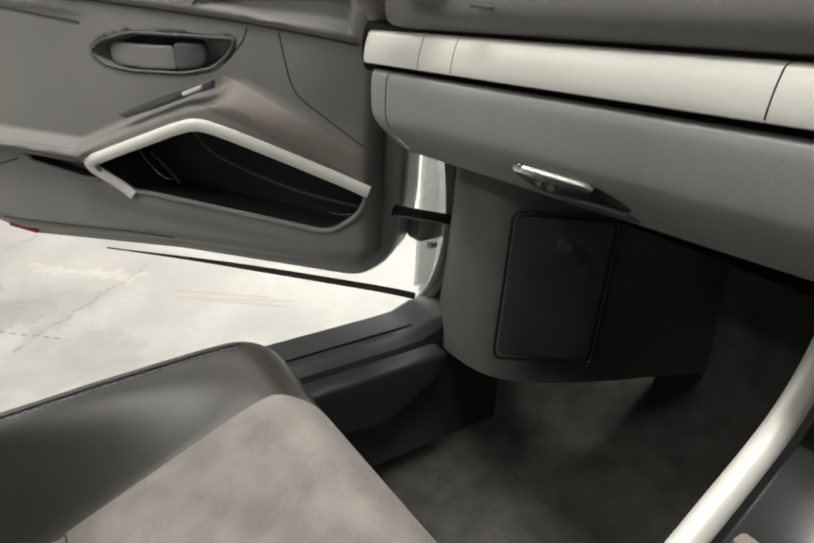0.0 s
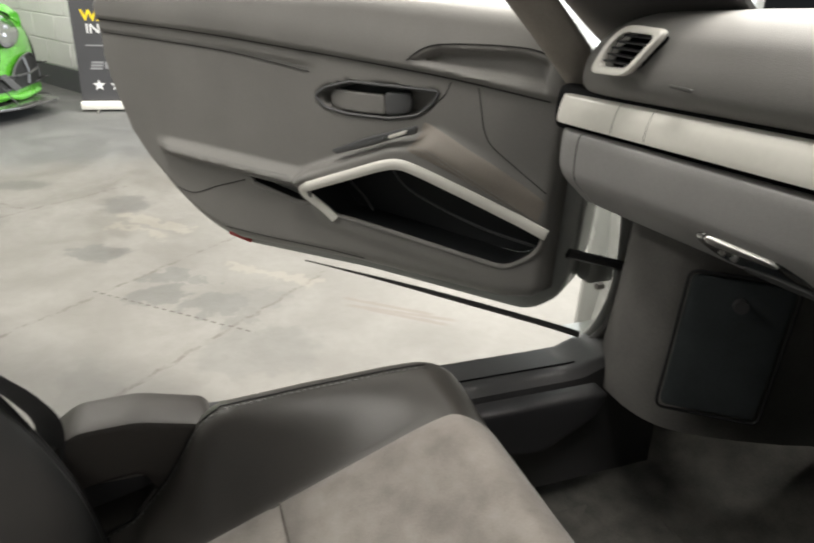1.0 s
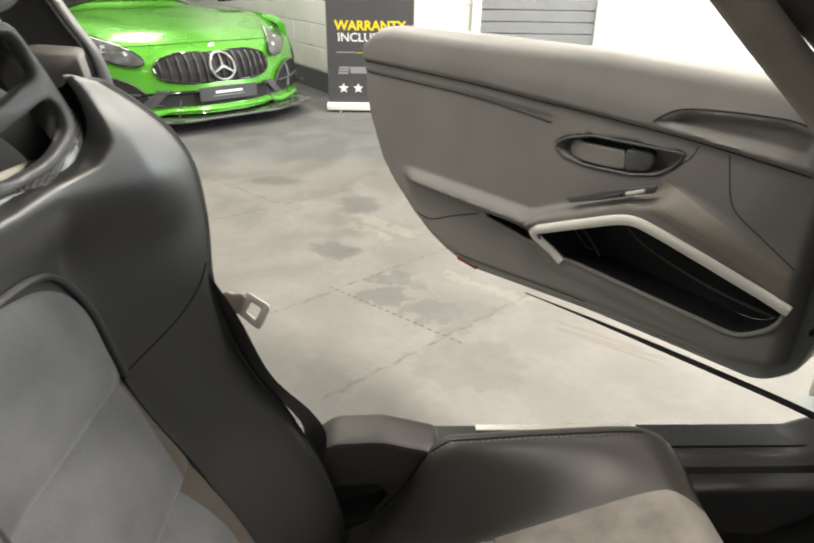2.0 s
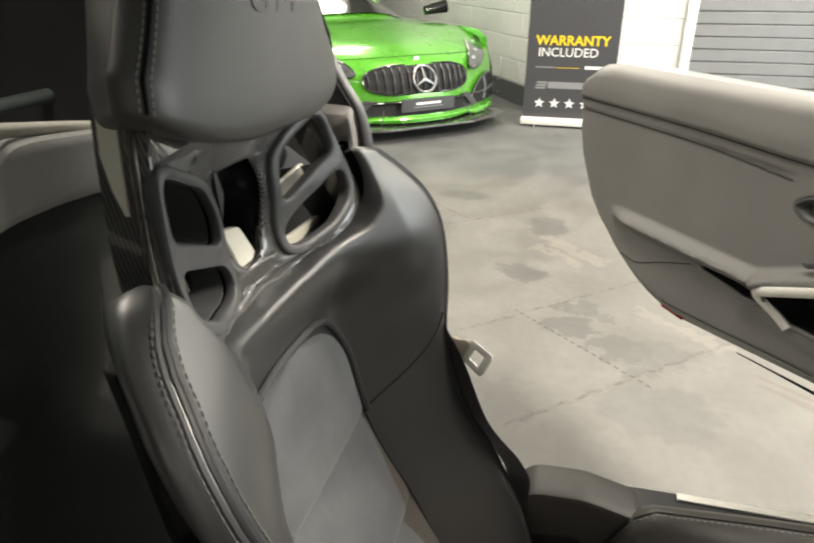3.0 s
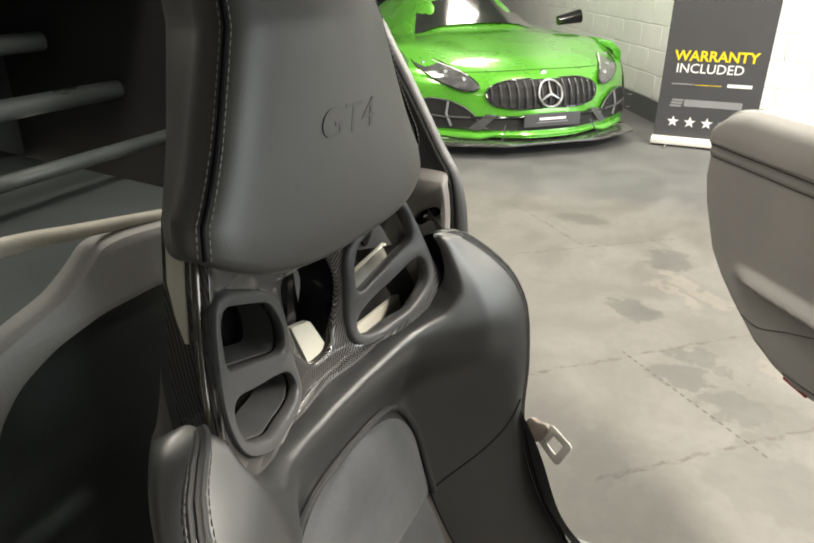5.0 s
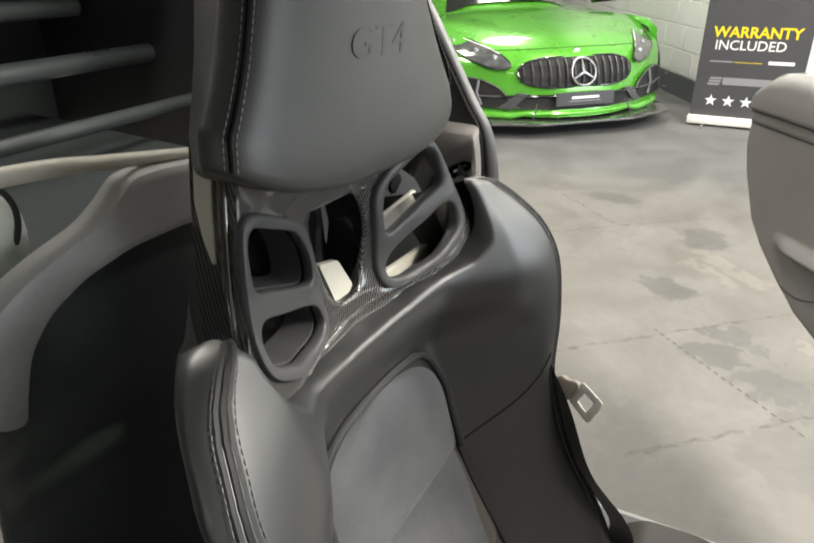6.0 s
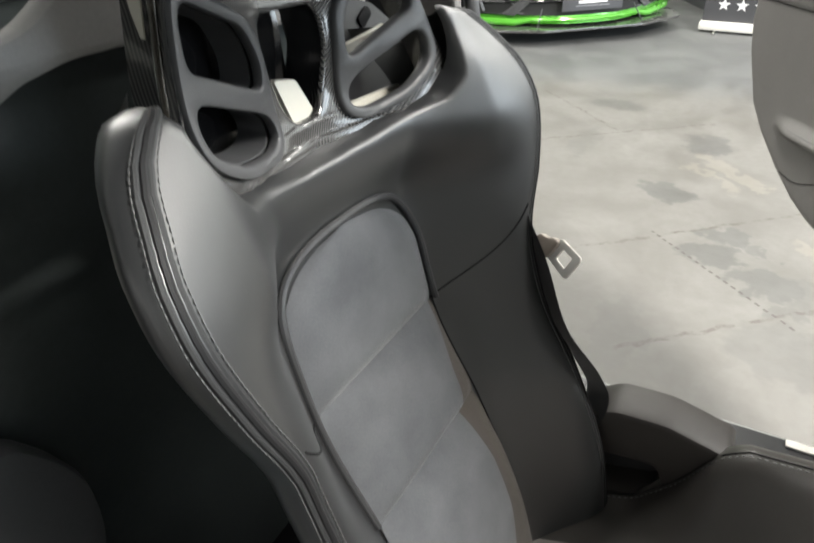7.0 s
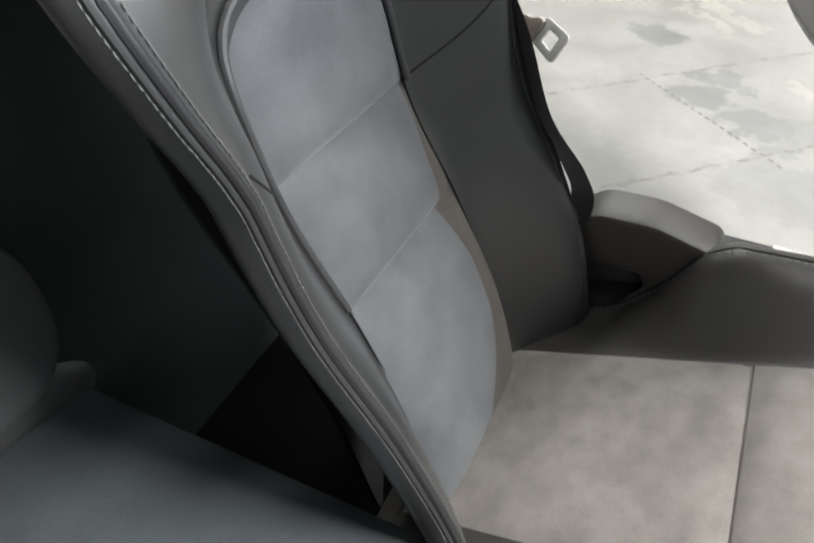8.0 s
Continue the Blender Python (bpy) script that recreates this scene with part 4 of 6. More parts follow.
POCKET = [(p.x, p.y) for p in rounded([(0.590, 0.643), (0.363, 0.742), (0.075, 0.655), (0.088, 0.615), (0.142, 0.573), (0.498, 0.592), (0.535, 0.590)], 0.025)]
HANDLE = [(p.x, p.y) for p in rounded([(0.586, 0.831), (0.560, 0.851), (0.500, 0.868), (0.391, 0.871), (0.304, 0.873), (0.318, 0.848), (0.349, 0.824), (0.405, 0.811), (0.507, 0.806), (0.560, 0.812)], 0.012, 5)]
PULL = [(p.x, p.y) for p in rounded([(0.775, 0.641), (0.62, 0.634), (0.598, 0.620), (0.604, 0.600), (0.64, 0.598), (0.76, 0.615)], 0.008)]
TRI = [(0.375, 0.918), (0.315, 0.948), (0.16, 0.956), (0.105, 0.945), (0.105, 0.895), (0.24, 0.905)]


def door_low(s):
    return table(s, [0.035, 0.05, 0.09, 0.153, 0.47, 0.827, 0.90, 0.97, 1.06, 1.12, 1.167, 1.22, 1.244, 1.256], [0.61, 0.555, 0.518, 0.501, 0.490, 0.457, 0.470, 0.496, 0.555, 0.601, 0.650, 0.755, 0.835, 0.905])


def door_top(s):
    return table(s, [0.035, 0.06, 0.12, 0.5, 0.9, 1.14, 1.2, 1.235, 1.25, 1.256], [0.86, 0.96, 1.015, 1.028, 1.024, 1.024, 1.014, 0.99, 0.965, 0.935])


def crease(s):
    return table(s, [0.1, 0.29, 0.8, 1.25], [0.884, 0.901, 0.926, 0.932])


def door_depth(s, z):
    lo, hi = door_low(s), door_top(s)
    e = min((z - lo), (hi - z) * 1.2, (s - 0.0615) * 1.2, (1.256 - s) * 1.6)
    roll = math.sqrt(max(0.0, 1 - (1 - min(1, max(0, e) / 0.035)) ** 2))
    n = 0.042
    c = crease(s)
    n += 0.009 * sstep((z - c + 0.004) / 0.010) - 0.012 * sstep((z - c - 0.02) / 0.09)
    n += 0.004 * sstep((z - c + 0.030) / 0.006) * sstep((s - 0.57) / 0.06)
    # the padded frame round the pocket
    dp = poly_dist((s, z), POCKET)
    lift = 0.028 * sstep((s - 0.05) / 0.3) + 0.004
    if dp > 0:
        up = sstep((z - table(s, [0.08, 0.14, 0.5, 0.6], [0.60, 0.575, 0.595, 0.60])) / 0.04)
        wide = 0.020 * sstep((0.37 - s) / 0.08) * sstep((z - 0.66) / 0.03)
        n += lift * (1 - sstep((dp - 0.022 - wide) / (0.026 + wide))) * (0.12 + 0.88 * up)
    else:
        up = sstep((z - table(s, [0.08, 0.14, 0.5, 0.6], [0.60, 0.575, 0.595, 0.60])) / 0.04)
        n += lift * (0.12 + 0.88 * up)
    # armrest ledge running back from the frame
    if 0.56 < s < 1.09:
        top = table(s, [0.56, 0.63, 1.06], [0.690, 0.666, 0.668])
        k = sstep((s - 0.56) / 0.06) * sstep((1.09 - s) / 0.10)
        n += 0.030 * k * sstep((top + 0.012 - z) / 0.026) * sstep((z - (top - 0.036)) / 0.020)
    dh = poly_dist((s, z), HANDLE)
    if dh < 0.004:
        n -= 0.030 * sstep((0.004 - dh) / 0.012)
    dt = poly_dist((s, z), TRI)
    if dt < 0:
        n -= 0.022 * sstep(-dt / 0.016)
    return n * roll


door = thing("passenger_door", D(0.6, -0.05, 0.42), "open white car door with grey leatherette lining and a pocket", "door")


def lining_face(p, q):
    s = lerp(0.0620, 1.2555, p)
    z = lerp(door_low(s), door_top(s), q)
    return D(s, door_depth(s, z), z)


def door_mesh():
    bm = gridsurf(lining_face, 230, 104)
    gone = []
    for f in bm.faces:
        c = f.calc_center_median() - HINGE
        q = (c.dot(ALONG), c.z)
        if min(poly_dist(q, POCKET), poly_dist(q, PULL)) < -0.001:
            gone.append(f)
    bmesh.ops.delete(bm, geom=gone, context="FACES")
    return bm


lining = part("door_lining", door_mesh(), DOORSKIN, door, "grey leatherette lining with armrest and pocket", 55)


def on_door(pts, lift=0.001, n=8, closed=False):
    return [D(p.x, door_depth(p.x, p.y) + lift, p.y) for p in smooth([(a, b, 0) for a, b in pts], n, closed)]


def shell_at(n0):
    return lambda x, y, z: D(x, n0 + z, y)


SHELL = [(0.03, 0.62), (0.045, 0.525), (0.10, 0.478), (0.47, 0.468), (0.84, 0.438), (0.93, 0.454), (1.0, 0.482), (1.09, 0.535), (1.18, 0.62), (1.25, 0.76), (1.285, 0.90), (1.28, 0.97), (1.23, 1.016), (1.1, 1.018), (0.12, 1.015), (0.05, 0.96), (0.03, 0.85)]
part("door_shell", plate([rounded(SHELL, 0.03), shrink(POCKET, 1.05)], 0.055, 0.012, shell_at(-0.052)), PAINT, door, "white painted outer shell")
seal = smooth([(0.0, 0.457, 0), (0.10, 0.457, 0), (0.40, 0.448, 0), (0.66, 0.434, 0)], 8)
part("door_seal", tube([D(p.x, -0.010, p.y) for p in seal], [table(p.x, [0, 0.3, 0.62], [0.006, 0.0055, 0.0015]) for p in seal], 8, up=(0, 0, 1), wide=1.1), RUBBER, door, "black rubber strip under the door")
refl = part("reflector", block(-0.036, 0.036, -0.003, 0.003, -0.0045, 0.0045, 0.002), RED, door, "red reflector")
refl.matrix_basis = Matrix.Translation(D(0.845, 0.012, 0.456) - door.location) @ Matrix.Rotation(math.atan2(ALONG.y, ALONG.x), 4, "Z") @ Matrix.Rotation(radians(-4), 4, "Y")
for v in refl.data.vertices:
    v.co += door.location

# pocket: silver band, lining
band = on_door([(0.527, 0.585), (0.560, 0.612), (0.592, 0.643), (0.56, 0.660), (0.46, 0.703), (0.40, 0.728), (0.362, 0.7375), (0.320, 0.732), (0.25, 0.713), (0.15, 0.683), (0.072, 0.658)], 0.0, 6)
ns = [(p - HINGE).dot(INWARD) for p in band]
ns = [sum(ns[max(0, i - 4):i + 5]) / len(ns[max(0, i - 4):i + 5]) for i in range(len(ns))]
band = [D((p - HINGE).dot(ALONG), n + 0.0045, p.z) for p, n in zip(band, ns)]
part("pocket_band", tube(band, 0.0105, 10, up=INWARD, wide=0.5), ALU, lining, "satin silver band round the door pocket")
for outline, deep, lab in ((POCKET, -0.046, "black pocket wall"), (PULL, -0.015, "black wall of the pull recess")):
    m = len(outline)
    part("recess_wall", gridsurf(lambda p, q, o=outline, d=deep, m=m: D(*(lambda s, z: (s, lerp(door_depth(s, z) + 0.001, d, q), z))(*o[int(round(p * m)) % m])), m, 4, True), NET, lining, lab)
    part("recess_edge", tube([D(s, door_depth(s, z) - 0.001, z) for s, z in outline], 0.0052, 8, closed=True), DOORSKIN, lining, "rolled edge of the opening")
part("pocket_lining", plate([rounded(POCKET, 0.02)], 0.002, 0, shell_at(-0.048)), NET, lining, "black pocket lining")
part("pocket_net", tube([D(p.x, -0.020, p.y) for p in smooth([(0.44, 0.70, 0), (0.40, 0.665, 0), (0.33, 0.640, 0), (0.22, 0.615, 0), (0.11, 0.605, 0)], 8)], 0.0028, 6), HARD, lining, "black elastic edge in the pocket")
part("pocket_net", tube([D(p.x, -0.015, p.y) for p in smooth([(0.535, 0.65, 0), (0.50, 0.625, 0), (0.475, 0.598, 0)], 6)], 0.0028, 6), HARD, lining)
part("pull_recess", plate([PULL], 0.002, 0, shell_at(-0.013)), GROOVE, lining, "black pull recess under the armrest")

# creases, seams and stitches
part("seam", tube(on_door([(1.245, 0.900), (1.0, 0.897), (0.8, 0.892), (0.60, 0.876)], 0.0012), 0.0011, 6), DOORSEAM, lining)
part("stitching", stitches(on_door([(1.245, 0.906), (1.0, 0.903), (0.8, 0.898), (0.60, 0.882)], 0.001)), THREAD, lining, "grey thread", kind="stuff")
part("seam", tube(on_door([(1.248, 0.929), (1.0, 0.927), (0.8, 0.922), (0.5, 0.909), (0.29, 0.898), (0.1, 0.881)], 0.0018, 16), 0.0014, 6), DOORSEAM, lining)
part("seam", tube(on_door([(0.230, 0.888), (0.221, 0.85), (0.212, 0.818), (0.196, 0.794), (0.149, 0.765), (0.085, 0.729)], 0.0004), 0.0009, 6), DOORSEAM, lining)
part("seam", tube(on_door([(0.284, 0.892), (0.295, 0.868), (0.326, 0.838)], 0.0004), 0.0009, 6), DOORSEAM, lining)
part("seam", tube(on_door([(1.02, 0.556), (0.96, 0.553), (0.88, 0.585), (0.79, 0.618)], 0.0008), 0.0012, 6), DOORSEAM, lining)
part("seam", tube(on_door([(0.86, 0.488), (0.70, 0.496), (0.55, 0.506), (0.46, 0.508)], 0.0008), 0.0012, 6), DOORSEAM, lining)
part("stitching", stitches(on_door([(1.05, 0.664), (0.9, 0.661), (0.75, 0.660), (0.64, 0.661)], 0.001)), THREAD, lining, "grey thread", kind="stuff")
# Thin sheet that lays the pad's warm brown reflection over the lining.
PAD_LOW = on_door([(0.356, 0.764), (0.308, 0.752), (0.262, 0.737), (0.220, 0.721), (0.148, 0.694), (0.083, 0.669)], 0.0)
PAD_TOP = on_door([(0.340, 0.822), (0.285, 0.803), (0.236, 0.783), (0.190, 0.766), (0.130, 0.740), (0.074, 0.712)], 0.0)


def pad_tint(p, q):
    a, b = PAD_LOW[int(round(p * (len(PAD_LOW) - 1)))], PAD_TOP[int(round(p * (len(PAD_LOW) - 1)))]
    v = a.lerp(b, q) - HINGE
    s, z = v.dot(ALONG), v.z
    rim = min(1.0, 10 * min(p, 1 - p, q, 1 - q))
    return D(s, door_depth(s, z) - 0.0012 + 0.0028 * rim, z)


part("armrest_tint", gridsurf(pad_tint, len(PAD_LOW) - 1, 12), WARMSKIN, lining, "brown tint for the warm reflection on the pocket frame's leather", 60)
for fall in (0.003, 0.009):
    part("stitching", stitches(on_door([(0.346, 0.778 - fall), (0.306, 0.775 - fall), (0.262, 0.756 - fall), (0.220, 0.737 - fall), (0.148, 0.705 - fall), (0.083, 0.676 - fall)], 0.0024)), THREAD, lining, "pale thread", kind="stuff")
part("seam", tube(on_door([(0.372, 0.920), (0.315, 0.951), (0.16, 0.960), (0.1, 0.948)], 0.0008), 0.0012, 6), DOORSEAM, lining)
# handle
def blade(line, half, off, flat):
    """A grip in the handle recess, bowed outwards in its middle."""
    return plate([rounded(line, 0.008)], half, flat, lambda x, y, z: D(x, off + 0.010 * math.sin(max(0.0, min(1.0, (x - 0.36) / 0.20)) * math.pi) + z, y))


hnd = part("door_handle", blade([(0.556, 0.838), (0.545, 0.849), (0.48, 0.850), (0.424, 0.852), (0.420, 0.815), (0.48, 0.811), (0.535, 0.811), (0.553, 0.818)], 0.007, 0.024, 0.004), DOORSKIN, door, "dark grey door handle in an oval recess")
part("lever", blade([(0.421, 0.858), (0.372, 0.860), (0.366, 0.852), (0.368, 0.832), (0.378, 0.822), (0.418, 0.815)], 0.008, 0.027, 0.004), HARD, hnd, "smooth grey pull lever")
# Black plate paints the shade in the gap behind the grip.
part("grip_shade", plate([rounded([(0.545, 0.848), (0.50, 0.862), (0.395, 0.865), (0.380, 0.862), (0.380, 0.842), (0.54, 0.840)], 0.006)], 0.002, 0, shell_at(0.0145)), NET, hnd, "black plate for the shade behind the grip")
part("surround", tube([D(s, 0.043, z) for s, z in HANDLE], 0.0030, 8, closed=True), HARD, hnd, "thin rim of the recess")
# switches on top of the frame
sw = part("switch_block", plate([rounded([(0.335, 0.812), (0.442, 0.774), (0.526, 0.736), (0.512, 0.729), (0.43, 0.760), (0.368, 0.786), (0.335, 0.797)], 0.005)], 0.006, 0.003, shell_at(0.064)), HARD, door, "window switch block on the pocket frame")
for x0, mt in ((0.352, ALU), (0.398, HARD)):
    zc = 0.800 - (x0 - 0.345) * 0.42
    part("switch", plate([rounded([(x0, zc + 0.005), (x0 + 0.038, zc - 0.011), (x0 + 0.036, zc - 0.017), (x0, zc - 0.002)], 0.003)], 0.003, 0.001, shell_at(0.0715)), mt, sw, "small rocker switch")
part("check_strap", tube([Vector((-0.455, 0.806, 0.618)), Vector((-0.445, 0.93, 0.583))], 0.007, 6, up=(0, 0, 1), wide=1.4), BLACK, door, "black door check strap")
for sz in (0.56, 0.80):
    part("hinge", block(-0.515, -0.472, 0.875, 0.935, sz - 0.022, sz + 0.022, 0.008), PAINT, door, "white painted hinge")

# ---- the white car that the camera sits in ----
body = thing("car_cabin", (0.32, 0.2, 0.12), "white sports car cabin with sills, pillars and a grey roof lining", "car body")
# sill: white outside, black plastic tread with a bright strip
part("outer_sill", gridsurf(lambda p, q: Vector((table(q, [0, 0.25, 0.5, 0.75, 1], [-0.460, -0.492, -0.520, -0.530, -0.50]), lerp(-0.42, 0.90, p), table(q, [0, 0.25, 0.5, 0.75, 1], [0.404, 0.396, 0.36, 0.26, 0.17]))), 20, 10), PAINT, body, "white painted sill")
tread = part("sill_tread", gridsurf(lambda p, q: Vector((table(q, [0, 0.06, 0.6, 0.75, 0.9, 1], [-0.466, -0.462, -0.375, -0.358, -0.345, -0.335]), lerp(-0.42, 0.99, p),
    table(q, [0, 0.06, 0.6, 0.75, 0.9, 1], [0.405, 0.4195, 0.423, 0.412, 0.35, 0.20]) + (0.022 * sstep((lerp(-0.42, 0.99, p) - 0.80) / 0.08) if q < 0.8 else 0))), 40, 24), TREAD, body, "dark grey plastic sill tread")
part("sill_strip", block(-0.456, -0.440, 0.245, 0.535, 0.421, 0.4255, 0.0015), ALU, tread, "bright strip on the sill")
part("seam", tube([(-0.395, y, 0.4235) for y in np.linspace(-0.3, 0.84, 20)], 0.0018, 6), GROOVE, tread)
part("sill_wedge", plate([rounded([(0.44, 0.415), (0.83, 0.415), (0.80, 0.37), (0.70, 0.325), (0.62, 0.335)], 0.012)], 0.020, 0.006, lambda x, y, z: (-0.322 + z + 0.15 * (0.415 - y), x, y)), BLACK, body, "dark folded panel inside the sill")
# door opening: white jamb with its rolled edge
edge = smooth([(-0.455, 0.885, 0.90), (-0.455, 0.906, 0.76), (-0.455, 0.927, 0.634), (-0.455, 0.930, 0.540), (-0.455, 0.905, 0.458), (-0.458, 0.855, 0.416), (-0.464, 0.78, 0.396)], 10)
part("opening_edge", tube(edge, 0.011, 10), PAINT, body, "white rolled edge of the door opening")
part("door_seal", tube([p + Vector((0.018, 0.003, 0.004)) for p in edge], 0.009, 8), GREYTRIM, body, "grey-black seal round the opening")
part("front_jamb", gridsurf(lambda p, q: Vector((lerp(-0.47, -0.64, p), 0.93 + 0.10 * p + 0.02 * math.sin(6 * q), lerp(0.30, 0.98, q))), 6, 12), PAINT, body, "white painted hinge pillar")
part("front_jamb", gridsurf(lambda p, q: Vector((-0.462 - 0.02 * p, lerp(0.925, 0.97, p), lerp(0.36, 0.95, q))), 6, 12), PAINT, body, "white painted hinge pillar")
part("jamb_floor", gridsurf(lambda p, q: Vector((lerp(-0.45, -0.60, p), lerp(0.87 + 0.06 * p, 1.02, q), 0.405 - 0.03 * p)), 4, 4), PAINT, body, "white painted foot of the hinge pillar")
for z in (0.50, 0.545, 0.70):
    part("bolt", tube([(-0.53, 0.960, z), (-0.53, 0.945, z)], 0.008, 6), OUTLET, body, "steel bolt")
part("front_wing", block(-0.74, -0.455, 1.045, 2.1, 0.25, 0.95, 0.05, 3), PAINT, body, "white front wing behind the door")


# kick panel and footwell
def kick_plan(p):
    pts = smooth([(-0.414, 0.925, 0), (-0.378, 0.880, 0), (-0.305, 0.838, 0), (-0.222, 0.842, 0), (-0.165, 0.905, 0), (-0.115, 0.985, 0), (-0.075, 1.06, 0), (-0.02, 1.17, 0)], 10)
    return pts[min(int(p * (len(pts) - 1) + 0.5), len(pts) - 1)]


def kick_fn(p, q):
    v = kick_plan(p)
    z = lerp(table(p, [0, 0.18, 0.35, 1], [0.40, 0.385, 0.395, 0.43]), 0.86, q)
    return Vector((v.x - 0.05 * (1 - q) ** 2 * sstep((0.55 - p) / 0.4), v.y - 0.03 * (q - 0.5) * sstep((0.8 - p) / 0.4), z))


kick = part("kick_panel", gridsurf(kick_fn, 60, 14), KICK, body, "grey carpeted kick panel")
part("kick_underside", gridsurf(lambda p, q: kick_fn(p, 0.0) + Vector((0.02 * q, 0.22 * q, -0.04 * q)), 60, 4), BLACK, body)
KA, KB = Vector((-0.2115, 0.838, 0)), Vector((-0.115, 0.968, 0))
KD = (KB - KA).normalized()
KN = Vector((KD.y, -KD.x, 0))


def kick_at(x, y, z):
    return KA + KD * x + KN * (z + 0.012) + Vector((0, 0, y))


# Darker carpet puts the dashboard's shade on this cover into its colour.
cover = part("fuse_cover", plate([rounded([(0.004, 0.468), (0.140, 0.468), (0.142, 0.690), (0.006, 0.690)], 0.012)], 0.006, 0.003, kick_at), TUNNEL, kick, "carpeted fuse cover, darkened for the dashboard's shade")
part("cover_rim", tube([kick_at(p.x, p.y, 0.004) for p in rounded([(-0.002, 0.462), (0.146, 0.462), (0.148, 0.696), (0.0, 0.696)], 0.014)], 0.0025, 6, closed=True), BLACK, kick)
part("cover_knob", tube([kick_at(0.075, 0.655, 0.004), kick_at(0.075, 0.655, 0.018)], 0.010, 12), HARD, cover, "small turn knob")
part("floor_pan", gridsurf(lambda p, q: Vector((lerp(-0.44, 0.22, p), lerp(-0.66, 1.35, q), table(lerp(-0.66, 1.35, q), [-0.66, 0.85, 0.98, 1.35], [0.13, 0.15, 0.19, 0.55]))), 20, 60), CARPET, body, "charcoal floor carpet")
# Block added to keep the floor behind the seat dark.
part("rear_floor_shade", block(-0.43, 0.195, -0.60, -0.14, 0.08, 0.20, 0.02), GROOVE, body, "near-black block added to darken the floor behind the seat")
part("footwell_wall", gridsurf(lambda p, q: Vector((lerp(-0.12, 0.24, p), 1.16 - 0.05 * q, lerp(0.15, 0.9, q))), 6, 8), CARPET, body, "dark carpeted footwell front")
part("tunnel_side", gridsurf(lambda p, q: Vector((0.190 + 0.01 * (1 - q), lerp(-0.62, 1.2, p), lerp(0.12, table(lerp(-0.62, 1.2, p), [-0.62, 0.5, 0.72, 0.87, 1.2], [0.445, 0.50, 0.555, 0.66, 0.80]), q))), 40, 10), TUNNEL, body, "dark carpeted tunnel side")
mat = solo("floor_mat", gridsurf(lambda p, q: Vector((lerp(-0.31, 0.15, p), lerp(0.44, 0.93, q), 0.153 + 0.02 * (q > 0.98) + 0.004 * math.sin(9 * p + 5 * q))), 24, 24), CARPET, "worn charcoal floor mat in the footwell", "floor mat")

part("tunnel_top", gridsurf(lambda p, q: Vector((lerp(0.190, 0.46, p), lerp(-0.62, 0.62, q), table(lerp(-0.62, 0.62, q), [-0.62, 0.5, 0.62], [0.445, 0.495, 0.52]) + 0.025 * math.sin(p * math.pi) ** 0.6)), 16, 20), TUNNEL, body, "charcoal carpeted tunnel cover")
part("tunnel_roll", tube(smooth([(0.17, -0.545, 0.40), (0.20, -0.50, 0.468), (0.26, -0.495, 0.492), (0.40, -0.495, 0.497), (0.46, -0.495, 0.48)], 8), 0.038, 14), HARD, body, "grey rolled end of the tunnel cover")
# pillars, roof, far side
part("windscreen_pillar", tube(smooth([(-0.44, 0.80, 0.90), (-0.435, 0.71, 0.985), (-0.425, 0.60, 1.08), (-0.40, 0.40, 1.25), (-0.36, 0.20, 1.38)], 8), 0.030, 10), PILLARSKIN, body, "beige-grey lined windscreen pillar")
# Border made broad to stand in for the windscreen's dark reflection.
WP = smooth([(-0.44, 0.86, 0.93), (-0.43, 0.74, 1.01), (-0.42, 0.62, 1.10), (-0.39, 0.42, 1.26), (-0.35, 0.22, 1.39)], 8)
part("screen_border", thick(lambda p, q: WP[int(q * (len(WP) - 1))] + Vector((0.22 * p, 0.10 * p, 0.02 * p)), 4, len(WP) - 1, lambda p, q: WP[int(q * (len(WP) - 1))] + Vector((0.22 * p, 0.10 * p + 0.005, 0.02 * p + 0.005))), GREYTRIM, body, "broad windscreen border standing in for the dark reflection there")
part("cowl", gridsurf(lambda p, q: Vector((lerp(-0.44, 1.08, p), lerp(1.08, 1.50, q), lerp(1.03, 1.06, q))), 6, 4), BLACK, body, "black cowl in front of the dashboard")
part("pillar_seal", tube(smooth([(-0.475, 0.80, 0.93), (-0.47, 0.70, 1.03), (-0.46, 0.58, 1.13), (-0.43, 0.38, 1.29)], 8), 0.012, 8), RUBBER, body)
part("roof_lining", thick(lambda p, q: Vector((lerp(-0.37, 1.04, p), lerp(-0.42, 0.20, q), 1.395 + 0.05 * math.sin(p * math.pi))), 20, 12, lambda p, q: Vector((lerp(-0.40, 1.07, p), lerp(-0.44, 0.22, q), 1.43 + 0.05 * math.sin(p * math.pi)))), GREYTRIM, body, "grey roof lining")
part("far_side", thick(lambda p, q: Vector((1.10, lerp(-0.7, 1.3, p), lerp(0.15, 1.05, q))), 4, 4, lambda p, q: Vector((1.2, lerp(-0.7, 1.3, p), lerp(0.15, 1.05, q)))), DOORSKIN, body, "plain grey far side of the cabin")


